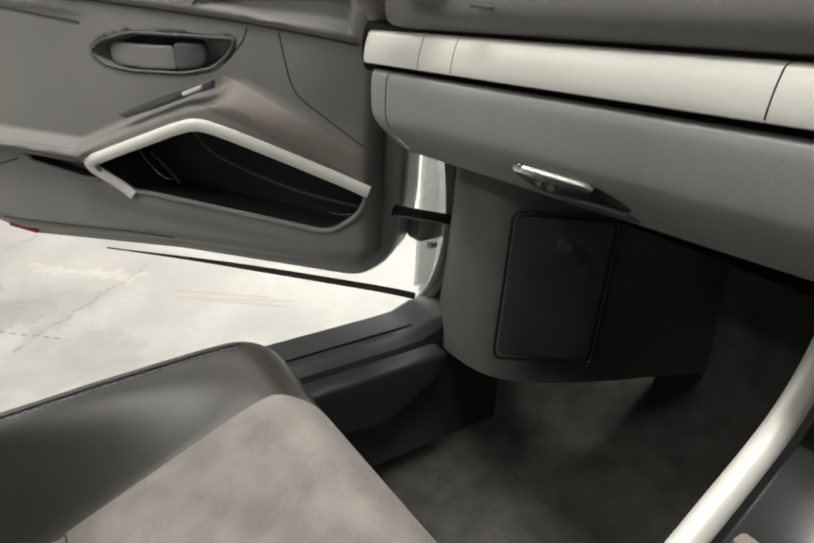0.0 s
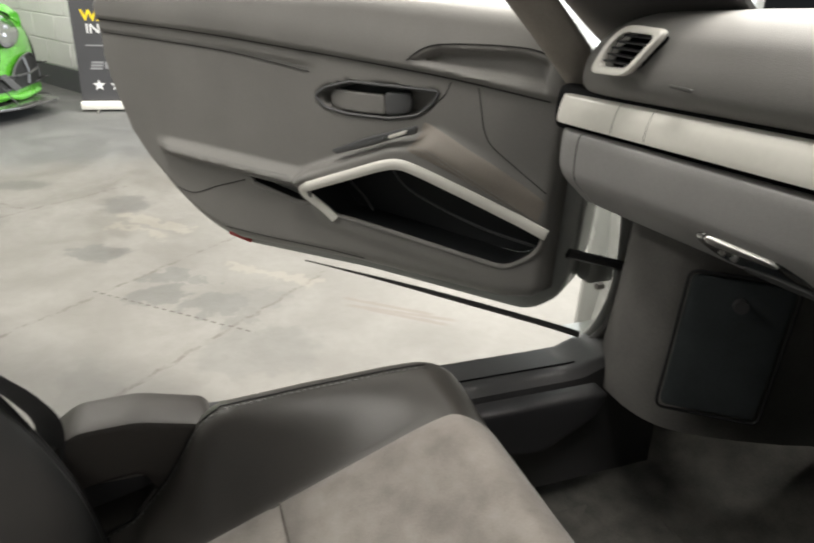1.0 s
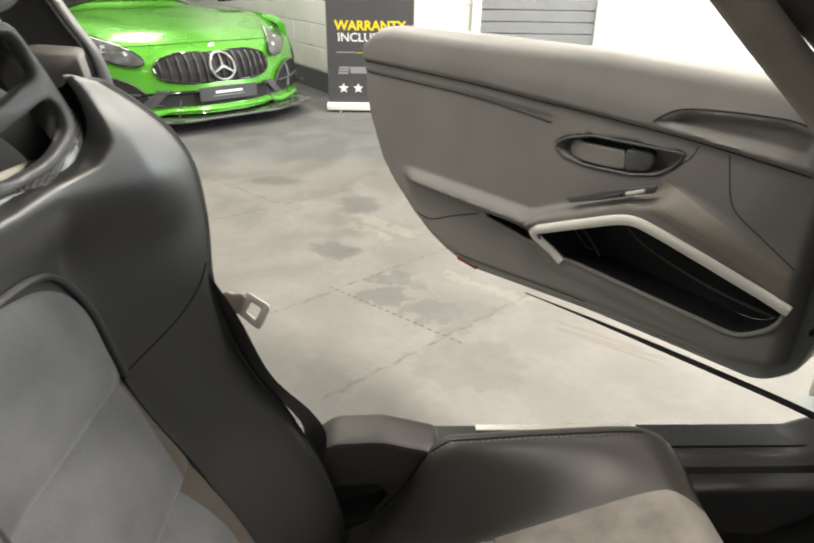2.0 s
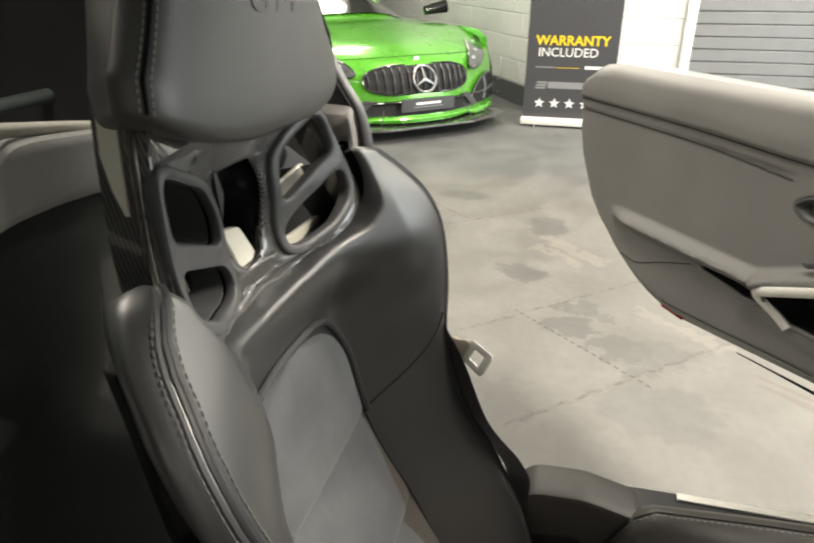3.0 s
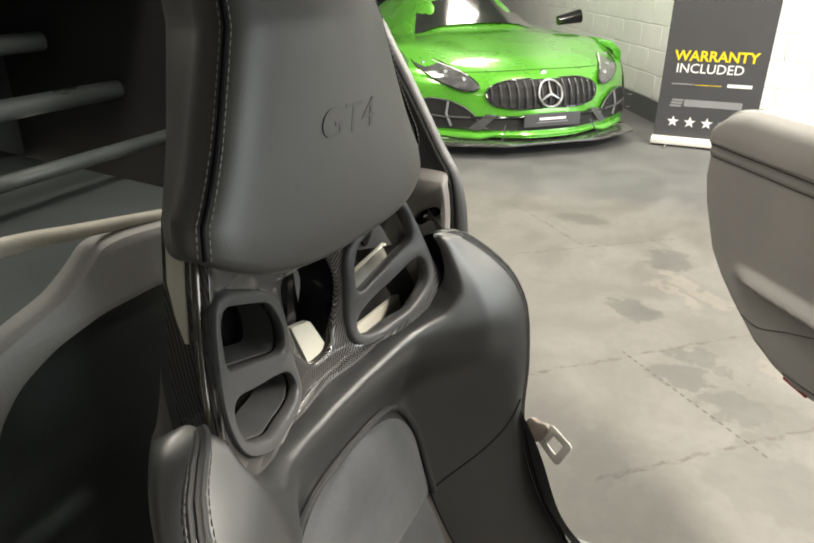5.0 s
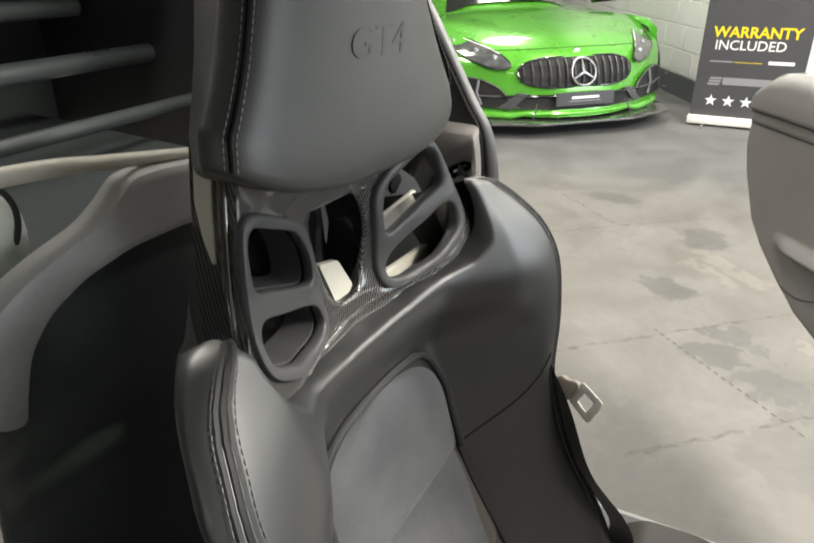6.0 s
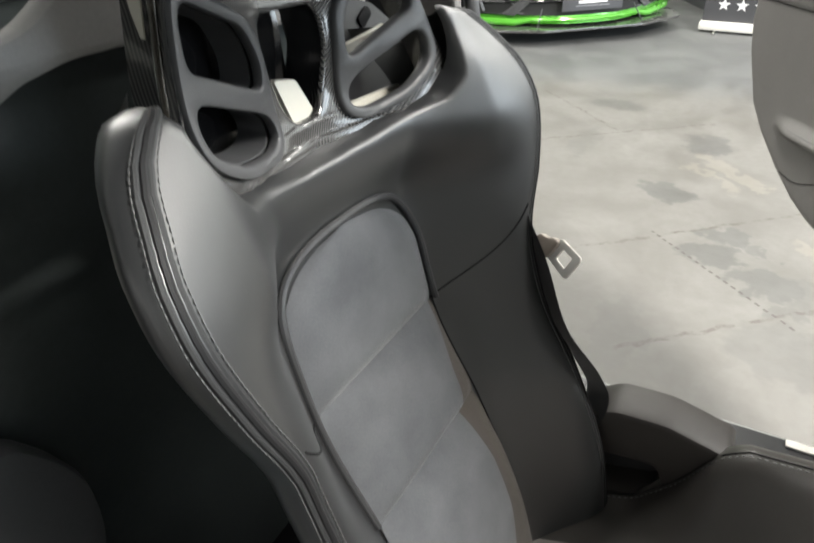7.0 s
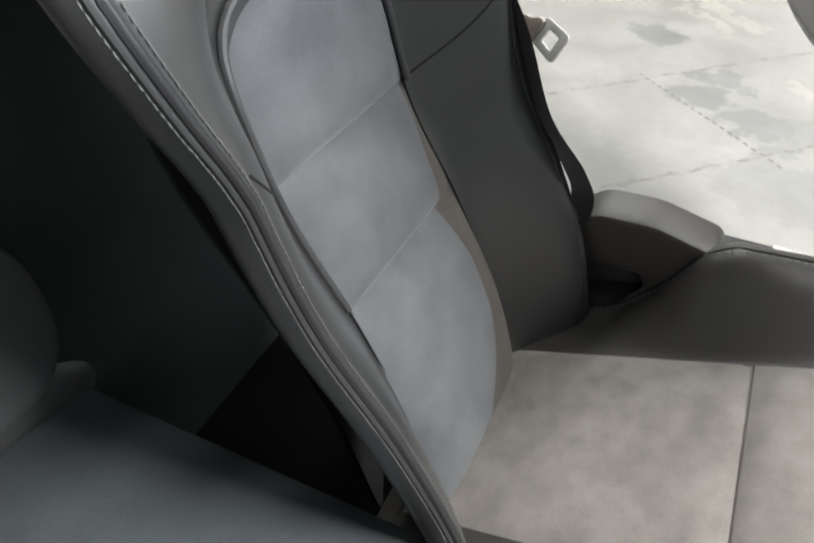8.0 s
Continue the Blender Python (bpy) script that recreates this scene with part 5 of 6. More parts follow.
# rear pillar: grey edge, black lining above the belt outlet
PIL_IN = smooth([(-0.468, y, z) for y, z in ((-0.60, 1.42), (-0.47, 1.295), (-0.421, 1.223), (-0.384, 1.163), (-0.344, 1.090), (-0.322, 1.052), (-0.315, 1.005), (-0.312, 0.95), (-0.306, 0.85), (-0.300, 0.70), (-0.262, 0.52), (-0.20, 0.425))], 8)
PIL_OUT = smooth([(-0.476, y, z) for y, z in ((-0.585, 1.43), (-0.456, 1.302), (-0.406, 1.227), (-0.3715, 1.167), (-0.333, 1.096), (-0.309, 1.056), (-0.297, 1.010), (-0.292, 0.955), (-0.287, 0.85), (-0.281, 0.70), (-0.243, 0.51), (-0.185, 0.415))], 8)


def pillar_edge(p, q):
    k = int(q * (len(PIL_IN) - 1) + 0.5)
    return PIL_IN[k].lerp(PIL_OUT[k], p) + Vector((0.006 * math.sin(p * math.pi) ** 0.6, 0, 0))


part("pillar_edge", gridsurf(pillar_edge, 8, len(PIL_IN) - 1), HARD, body, "dark grey rounded edge of the rear pillar", 60)
part("pillar_seal", tube([v + Vector((0.002, -0.002, 0)) for v in PIL_IN], 0.0034, 8), RUBBER, body, "black rubber seal on the rear pillar")
part("rear_jamb", gridsurf(lambda p, q: PIL_OUT[int(q * (len(PIL_OUT) - 1) + 0.5)] + Vector((-0.05 * p, -0.09 * p, 0)), 4, len(PIL_OUT) - 1), HARD, body, "grey rear door jamb")
part("pillar_trim", gridsurf(lambda p, q: PIL_IN[int(q * (len(PIL_IN) - 1) + 0.5)] + Vector((0.004 + 0.016 * math.sin(p * 1.5), -0.004 - 0.30 * p, 0)), 10, len(PIL_IN) - 1), BLACK, body, "black pillar lining")


def outlet_at(x, y, z):
    """On the belt outlet: it bows towards the seat at its foot and turns in at its rear edge."""
    return (-0.437 + z - 0.030 * sstep((y - 1.040) / 0.03) ** 2 + 0.012 * sstep((1.02 - y) / 0.06) - 0.02 * sstep((-0.365 - x) / 0.05), x, y)


OUT_SLOT = rounded([(-0.368, 0.984), (-0.353, 1.004), (-0.332, 1.015), (-0.321, 1.015), (-0.319, 1.005), (-0.334, 0.995), (-0.356, 0.980)], 0.005)
belt_out = part("belt_outlet", plate([rounded([(-0.425, 1.066), (-0.318, 1.060), (-0.313, 1.040), (-0.306, 0.98), (-0.303, 0.88), (-0.38, 0.88), (-0.43, 0.96)], 0.012), OUT_SLOT], 0.012, 0.006, outlet_at), OUTLET, body, "grey belt outlet trim")
part("outlet_backing", plate([shrink(OUT_SLOT, 1.1)], 0.002, 0, lambda x, y, z: outlet_at(x, y, z - 0.014)), GROOVE, belt_out, "black inside of the belt outlet")
part("outlet_roller", tube([outlet_at(-0.350, 0.994, -0.004), outlet_at(-0.330, 1.006, -0.004)], 0.003, 10), CHROME, belt_out, "bright belt guide")
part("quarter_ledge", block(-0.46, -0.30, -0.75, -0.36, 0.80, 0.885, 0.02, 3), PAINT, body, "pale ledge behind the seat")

# bulkhead behind the seats
BH = thing("rear_bulkhead", (0.1, -0.62, 0.13), "grey trimmed engine bulkhead with a dark carpet panel", "bulkhead")


def bh_at(x, y, z):
    return (x, -0.465 + z, y)


INNER = [(-0.42, 1.012), (-0.20, 1.026), (-0.079, 1.043), (0.0, 1.051), (0.06, 1.052), (0.11, 1.044), (0.148, 1.028), (0.172, 1.004), (0.186, 0.968), (0.192, 0.945)]
OUTER = [(0.216, 0.952), (0.224, 0.985), (0.212, 1.030), (0.190, 1.052), (0.163, 1.066), (0.132, 1.076), (0.092, 1.086), (0.064, 1.102), (0.046, 1.117), (0.018, 1.118), (-0.091, 1.104), (-0.20, 1.090), (-0.42, 1.075)]
trim = part("bulkhead_trim", plate([rounded(INNER + OUTER, 0.012)], 0.018, 0.009, bh_at), RIMTRIM, BH, "grey rolled rim of the bulkhead")
part("bulkhead_panel", plate([rounded([(-0.44, 0.10), (-0.44, 1.05), (-0.05, 1.075), (0.10, 1.07), (0.20, 1.02), (0.212, 0.96), (0.235, 0.80), (0.235, 0.55), (0.195, 0.50), (0.195, 0.10)], 0.02)], 0.006, 0.002, lambda x, y, z: (x, -0.480 + z, y)), PANEL, BH, "dark glossy bulkhead panel")
part("cubby_trim", plate([rounded([(0.245, 0.770), (0.216, 0.722), (0.201, 0.684), (0.197, 0.645), (0.201, 0.600), (0.212, 0.568), (0.240, 0.540), (0.42, 0.52), (0.42, 0.80)], 0.02)], 0.022, 0.014, lambda x, y, z: (x, -0.440 + z, y)), HARD, BH, "grey rounded cubby beside the bulkhead")
part("bulkhead_middle", block(0.38, 1.1, -0.64, -0.60, 0.12, 0.90, 0.02), BLACK, BH, "dark middle of the bulkhead")
BAR_LINE = smooth([(-0.44, -0.465, 1.076), (-0.20, -0.465, 1.091), (-0.09, -0.465, 1.106), (-0.03, -0.465, 1.1165), (0.055, -0.465, 1.131), (0.13, -0.465, 1.143), (0.30, -0.47, 1.155), (0.6, -0.47, 1.15), (1.08, -0.465, 1.10)], 8)
part("cross_bar", tube(BAR_LINE, [table(v.x, [-0.2, 0.0, 0.13], [0.0035, 0.0062, 0.0080]) for v in BAR_LINE], 12, up=(0, 0, 1), wide=1.0), BAR, BH, "cream cross bar over the bulkhead")
cap = part("filler_housing", tube([(0.178, -0.585, 1.075), (0.170, -0.515, 1.092)], [0.070, 0.062], 32), HOUSING, BH, "pale round filler housing")
part("filler_ring", tube([Vector((0.170 + 0.052 * math.cos(t), -0.512 + 0.012 * math.sin(t), 1.093 + 0.050 * math.sin(t))) for t in np.linspace(0, 2 * math.pi, 36, endpoint=False)], 0.003, 6, closed=True), RUBBER, cap)
part("luggage_shelf", gridsurf(lambda p, q: Vector((lerp(-0.46, 1.1, p), lerp(-0.63, -1.5, q), table(q, [0, 0.3, 1], [0.93, 0.96, 0.99]))), 10, 10), PANEL, BH, "dark luggage shelf")
for yy, zz, rr in ((-0.98, 1.035, 0.014), (-1.14, 1.115, 0.020), (-1.36, 1.205, 0.022)):
    part("hatch_bar", tube([(-0.62, yy - 0.02, zz - 0.01), (0.2, yy, zz), (1.1, yy - 0.02, zz - 0.01)], rr, 10), PANEL, BH, "gloss black bar under the hatch")
part("hatch_wall", gridsurf(lambda p, q: Vector((lerp(-0.75, 1.3, p), -1.60 + 0.05 * q, lerp(0.9, 1.44, q))), 6, 6), PANEL, BH, "dark rear wall under the hatch")

# Solid lid added out of view to keep light off the hatch bars.
part("shade_lid", thick(lambda p, q: Vector((lerp(-0.66, 1.26, p), lerp(-0.95, -1.65, q), 1.44 - 0.06 * q)), 4, 4, lambda p, q: Vector((lerp(-0.66, 1.26, p), lerp(-0.95, -1.65, q), 1.46 - 0.06 * q))), PANEL, BH, "unseen dark lid added over the luggage shelf to block light")
for xx, ww in ((-0.56, 1), (1.16, -1)):
    part("quarter_lining", thick(lambda p, q, x=xx, s=ww: Vector((x - s * 0.10 * p, lerp(-0.58, -1.62, p), lerp(0.80, 1.50, q) - 0.1 * p * q)), 6, 6, lambda p, q, x=xx, s=ww: Vector((x - s * (0.02 + 0.10 * p), lerp(-0.58, -1.62, p), lerp(0.80, 1.50, q) - 0.1 * p * q))), BLACK, BH, "dark lining beside the luggage shelf")

# ---- dashboard ----
def dash_rise(x):
    return 0.055 * (min(x, 0.4) + 0.42)


dash = thing("dashboard", (0.1, 0.85, 0.70), "grey leatherette dashboard with a silver band and glove box", "dashboard")


def dash_strip(profile, x0, x1, n=40, end=0.0, drop=0.0):
    """A length of the dashboard with the (y, z) profile; its end at x0 is rounded."""
    line = smooth([(y, z, 0) for y, z in profile], 5)

    def fn(p, q):
        x = lerp(x0, x1, p)
        v = line[min(int(q * (len(line) - 1) + 0.5), len(line) - 1)]
        k = max(0.0, 1 - (x - x0) / end) if end else 0.0
        r = 1 - math.sqrt(max(0.0, 1 - k * k))
        mz = sum(w.y for w in line) / len(line)
        return Vector((x, v.x + r * end * 0.9, v.y + dash_rise(x) - drop * r * (v.y - profile[0][1])))
    return gridsurf(fn, n, len(line) - 1)


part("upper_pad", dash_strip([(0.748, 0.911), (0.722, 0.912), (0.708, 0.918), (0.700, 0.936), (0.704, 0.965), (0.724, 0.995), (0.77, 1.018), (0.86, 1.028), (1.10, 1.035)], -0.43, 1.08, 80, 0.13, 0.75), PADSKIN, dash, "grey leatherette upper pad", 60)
part("shadow_gap", dash_strip([(0.76, 0.853), (0.722, 0.857), (0.722, 0.914), (0.76, 0.918)], -0.425, 1.08, 30), GROOVE, dash)
for x0, x1, e in ((-0.428, -0.267, 0.05), (-0.2658, -0.2022, 0.0), (-0.201, 0.1585, 0.0), (0.160, 0.243, 0.0)):
    band_p = part("silver_band", dash_strip([(0.735, 0.866), (0.706, 0.866), (0.7015, 0.869), (0.7025, 0.884), (0.7065, 0.899), (0.712, 0.9065), (0.735, 0.9085)], x0, x1, 24, e), ALU, dash, "pale satin silver band")
GLOVE = [(0.735, 0.8575), (0.708, 0.857), (0.702, 0.851), (0.7005, 0.835), (0.7015, 0.808), (0.7045, 0.794), (0.713, 0.781), (0.733, 0.763), (0.756, 0.746), (0.80, 0.738), (0.95, 0.736)]
part("end_panel", dash_strip(GLOVE, -0.432, -0.3345, 20, 0.09, 0.42), DASHSKIN, dash, "grey end panel of the dashboard", 60)
part("seam_backing", dash_strip([(y + 0.004, z) for y, z in GLOVE], -0.342, -0.325, 4), GROOVE, dash, "dark gap beside the glove box lid")
glove = part("glove_box", dash_strip(GLOVE, -0.332, 0.2235, 60), DASHSKIN, dash, "grey glove box lid", 60)
part("lower_panel", dash_strip(GLOVE, 0.2265, 1.08, 20), DASHSKIN, dash, "grey lower dashboard", 60)
part("dash_underside", gridsurf(lambda p, q: Vector((lerp(-0.42, 1.08, p), lerp(0.80, 1.2, q), 0.75 - 0.04 * q)), 6, 6), BLACK, dash)


LID = smooth([(y, z, 0) for y, z in GLOVE], 5)
LID_S = [0.0]
for k in range(1, len(LID)):
    LID_S.append(LID_S[-1] + (LID[k] - LID[k - 1]).length)


def glove_on(x, q, n):
    """A place on the lid: x across, q down along its face from its top edge, n proud of it."""
    at = Vector((table(q, LID_S, [v.x for v in LID]), table(q, LID_S, [v.y for v in LID]), 0))
    on = Vector((table(q + 0.004, LID_S, [v.x for v in LID]), table(q + 0.004, LID_S, [v.y for v in LID]), 0))
    t = (on - at).normalized()
    return (x, at.x + t.y * n, at.y - t.x * n + dash_rise(x))


part("handle_recess", plate([rounded([(-0.096, 0.108), (-0.085, 0.101), (0.022, 0.104), (0.046, 0.118), (0.052, 0.133), (0.030, 0.140), (-0.030, 0.143), (-0.066, 0.149), (-0.086, 0.140), (-0.098, 0.124)], 0.008)], 0.0016, 0.0008, glove_on), GLOSSBLACK, glove, "black handle recess")
part("recess_lip", plate([rounded([(-0.046, 0.146), (0.0, 0.139), (0.045, 0.140), (0.054, 0.150), (0.010, 0.154), (-0.040, 0.153)], 0.004)], 0.0035, 0.0015, glove_on), HARD, glove, "grey lip under the recess")
part("glove_handle", plate([rounded([(-0.082, 0.106), (-0.076, 0.1015), (0.010, 0.1025), (0.019, 0.106), (0.014, 0.112), (-0.030, 0.1145), (-0.070, 0.117), (-0.080, 0.115)], 0.004)], 0.0045, 0.003, glove_on), STEEL, glove, "bright glove box handle")
for x0, q0 in ((-0.064, 0.126), (-0.050, 0.131)):
    part("glove_lock", tube([Vector(glove_on(x0, q0, 0.0)), Vector(glove_on(x0, q0, 0.005))], 0.0038, 14), STEEL, glove, "small round lock")


# side vent in the upper pad
def vent_at(x, y, z):
    return (x, 0.690 - z * 0.9 + (y - 0.975) * 0.45, y + dash_rise(x))


VO = rounded([(-0.296, 0.945), (-0.225, 0.945), (-0.195, 1.00), (-0.270, 1.005), (-0.292, 0.985)], 0.015)
VI = rounded([(-0.284, 0.954), (-0.230, 0.954), (-0.207, 0.993), (-0.266, 0.996), (-0.282, 0.980)], 0.010)
vent = part("air_vent", plate([VO, VI], 0.007, 0.003, vent_at), ALU, dash, "silver framed air vent")
part("vent_back", plate([VI], 0.002, 0, lambda x, y, z: vent_at(x, y, z - 0.02)), GROOVE, vent)
for i in range(5):
    z0 = 0.958 + i * 0.008
    part("slat", block(-0.284 + 0.002 * i, -0.228 + 0.004 * i, 0.683 + 0.0036 * i, 0.700 + 0.0036 * i, z0 + dash_rise(-0.25), z0 + 0.0025 + dash_rise(-0.25), 0.0008, 1), BLACK, vent)
part("pad_badge", block(-0.165, -0.130, 0.690, 0.6945, 0.952, 0.956, 0.001, 1), GREYTRIM, dash, "small embossed mark")

# ---- centre console ----
console = thing("center_console", (0.3, 0.6, 0.3), "centre console with a silver rail and pale switches", "console")
CR = smooth([(0.214, 0.20, 0.46), (0.214, 0.45, 0.485), (0.214, 0.60, 0.525), (0.214, 0.705, 0.590), (0.214, 0.775, 0.648), (0.214, 0.806, 0.720), (0.214, 0.798, 0.79), (0.216, 0.782, 0.85)], 8)
part("rail", tube(CR, [table(i / (len(CR) - 1), [0, 0.55, 1], [0.014, 0.0125, 0.009]) for i in range(len(CR))], 12, up=(0, -0.4, 1), wide=1.1), ALU, console, "satin silver console rail")
part("console_top", gridsurf(lambda p, q: CR[int(q * (len(CR) - 1))] + Vector((0.015 + 0.21 * p, 0.012, -0.010)), 6, len(CR) - 1), GLOSSBLACK, console, "gloss black console top")
for i in range(4):
    for j in range(2):
        y0 = 0.60 + 0.045 * i
        part("switch", block(0.235 + 0.05 * j, 0.275 + 0.05 * j, y0, y0 + 0.032, 0.508 + 0.020 * i + 0.006 * (i > 1), 0.526 + 0.020 * i + 0.006 * (i > 1), 0.005), BEIGE, console, "pale switch")

# ---- the green sports car ----
NOSE, FWD = Vector((-4.60, -1.16, 0)), Vector((0.755, 0.656, 0)).normalized()
LAT = Vector((FWD.y, -FWD.x, 0))


def G(f, l, z):
    """A place on the green car: f behind its nose, l to its side, z up."""
    l = math.copysign(abs(l) + 0.28 * max(0.0, abs(l) - 0.48), l)
    return NOSE - FWD * f + LAT * l + Vector((0, 0, z))


green = thing("sports_car", G(2.2, 0, 0), "bright green sports car parked nose outwards on the concrete", "car")


def front_back(a):
    """How far the nose curves back at a of the half-width."""
    return 0.50 * abs(a) ** 2.3


FZ, FF = [0.13, 0.20, 0.30, 0.42, 0.50, 0.56, 0.60, 0.64, 0.68], [-0.06, -0.035, -0.02, 0.0, 0.03, 0.085, 0.16, 0.28, 0.44]


def skin(l, z, out=0.0):
    """A place on the front's skin at l to the side and z up, out in front of it."""
    a = min(1.0, abs(l) / 0.86)
    return G(front_back(a) + table(z, FZ + [0.715, 0.745], FF + [0.60, 0.75]) - out, l, z)


MIDLINE = smooth([(f, z, 0) for z, f in zip(FZ, FF)] + [(0.75, 0.725, 0), (1.15, 0.775, 0), (1.5, 0.82, 0), (1.95, 1.02, 0), (2.4, 1.12, 0), (3.0, 1.10, 0), (3.6, 0.95, 0), (4.1, 0.84, 0), (4.2, 0.40, 0)], 5)
EDGE = smooth([(f, z, 0) for z, f in zip(FZ, FF)] + [(0.75, 0.745, 0), (1.15, 0.755, 0), (1.5, 0.745, 0), (1.95, 0.76, 0), (2.4, 0.77, 0), (3.0, 0.80, 0), (3.6, 0.83, 0), (4.1, 0.78, 0), (4.2, 0.40, 0)], 5)


def g_body(p, q):
    a = 2 * p - 1
    i = q * (len(MIDLINE) - 1)
    k = min(int(i), len(MIDLINE) - 2)
    t = i - k
    v, w = MIDLINE[k].lerp(MIDLINE[k + 1], t), EDGE[k].lerp(EDGE[k + 1], t)
    side = sstep((abs(a) - 0.42) / 0.45)
    f, z = lerp(v.x, w.x, side), lerp(v.y, w.y, side)
    back = front_back(a) * max(0.0, 1 - max(0, f) / 2.2)
    half = table(f + back, [0.0, 0.4, 0.8, 1.4, 2.2, 3.2, 4.2], [0.80, 0.845, 0.868, 0.85, 0.84, 0.87, 0.80])
    rim = 0.05 * max(0.0, abs(a) - 0.88) / 0.12 if z > 0.6 else 0.0
    return G(f + back, a * half, z - rim * 0.4)


part("body", gridsurf(g_body, 84, len(MIDLINE) * 2), GREEN, green, "bright green bodywork", 50)
for sd in (1, -1):
    part("side", gridsurf(lambda p, q, s=sd: G(lerp(0.58, 4.15, p), s * (table(lerp(0.58, 4.15, p), [0.4, 0.8, 1.4, 2.2, 3.2, 4.2], [0.838, 0.868, 0.852, 0.842, 0.872, 0.80]) + 0.012 * math.sin(q * 3.1)), lerp(table(lerp(0.58, 4.15, p), [0.4, 0.75, 1.15, 1.5, 2.4, 3.6, 4.2], [0.60, 0.725, 0.735, 0.725, 0.75, 0.81, 0.70]), 0.16, q)), 40, 10), GREEN, green, "green flank", 60)


def on_skin(out):
    return lambda x, y, z: skin(x, y, out + z)


def filled(outline, mat, parent, name, label, out, thick_=0.004):
    return part(name, plate([outline], thick_, 0, on_skin(out)), mat, parent, label)


GR = rounded([(-0.44, 0.505), (-0.30, 0.552), (0.30, 0.552), (0.44, 0.505), (0.475, 0.45), (0.44, 0.375), (0.27, 0.345), (-0.27, 0.345), (-0.44, 0.375), (-0.475, 0.45)], 0.06, 5)
grille = filled(GR, MESHBLACK, green, "grille", "black radiator grille with upright bars", 0.008)
part("grille_rim", tube([skin(p.x, p.y, 0.012) for p in GR], 0.009, 8, closed=True), GLOSSBLACK, grille)
for i in range(15):
    x = -0.434 + i * 0.062
    e = abs(x) / 0.475
    lo, hi = 0.352 + 0.075 * e ** 5, 0.545 - 0.07 * e ** 4
    part("bar", tube([skin(x, lerp(lo, hi, k), 0.018 + 0.012 * math.sin(k * math.pi)) for k in np.linspace(0, 1, 9)], 0.0075, 8), RIM, grille)
ringpts = [skin(0.096 * math.cos(t), 0.455 + 0.096 * math.sin(t), 0.042) for t in np.linspace(0, 2 * math.pi, 40, endpoint=False)]
badge = part("badge_ring", tube(ringpts, 0.009, 8, closed=True), BADGE, grille, "round chrome badge")
for k in range(3):
    t = math.pi / 2 + k * 2 * math.pi / 3
    part("badge_arm", tube([skin(0, 0.455, 0.042), skin(0.092 * math.cos(t), 0.455 + 0.092 * math.sin(t), 0.042)], [0.013, 0.004], 6), BADGE, badge)
part("bonnet_badge", tube([skin(0, 0.585, 0.0), skin(0, 0.585, 0.012)], 0.026, 16), CHROME, green, "small round badge on the bonnet")
part("bonnet_seam", tube([skin(x, 0.607 - 0.02 * (abs(x) / 0.6) ** 2, 0.0012) for x in np.linspace(-0.56, 0.56, 41)], 0.003, 6), GROOVE, green, "bonnet shut line")
filled(rounded([(-0.52, 0.275), (0.52, 0.275), (0.50, 0.185), (-0.50, 0.185)], 0.02), MESHBLACK, green, "lower_intake", "black lower intake", 0.006)
part("intake_rim", tube([skin(p.x, p.y, 0.012) for p in rounded([(-0.46, 0.290), (0.46, 0.290), (0.50, 0.195), (-0.50, 0.195)], 0.02)], 0.008, 8, closed=True), CARBONGREY, green, "grey carbon frame of the lower intake")
part("intake_blade", tube([skin(x, 0.288 - 0.015 * (abs(x) / 0.6) ** 2, 0.014) for x in np.linspace(-0.56, 0.56, 31)], 0.011, 8), GLOSSBLACK, green, "gloss black blade over the intake")
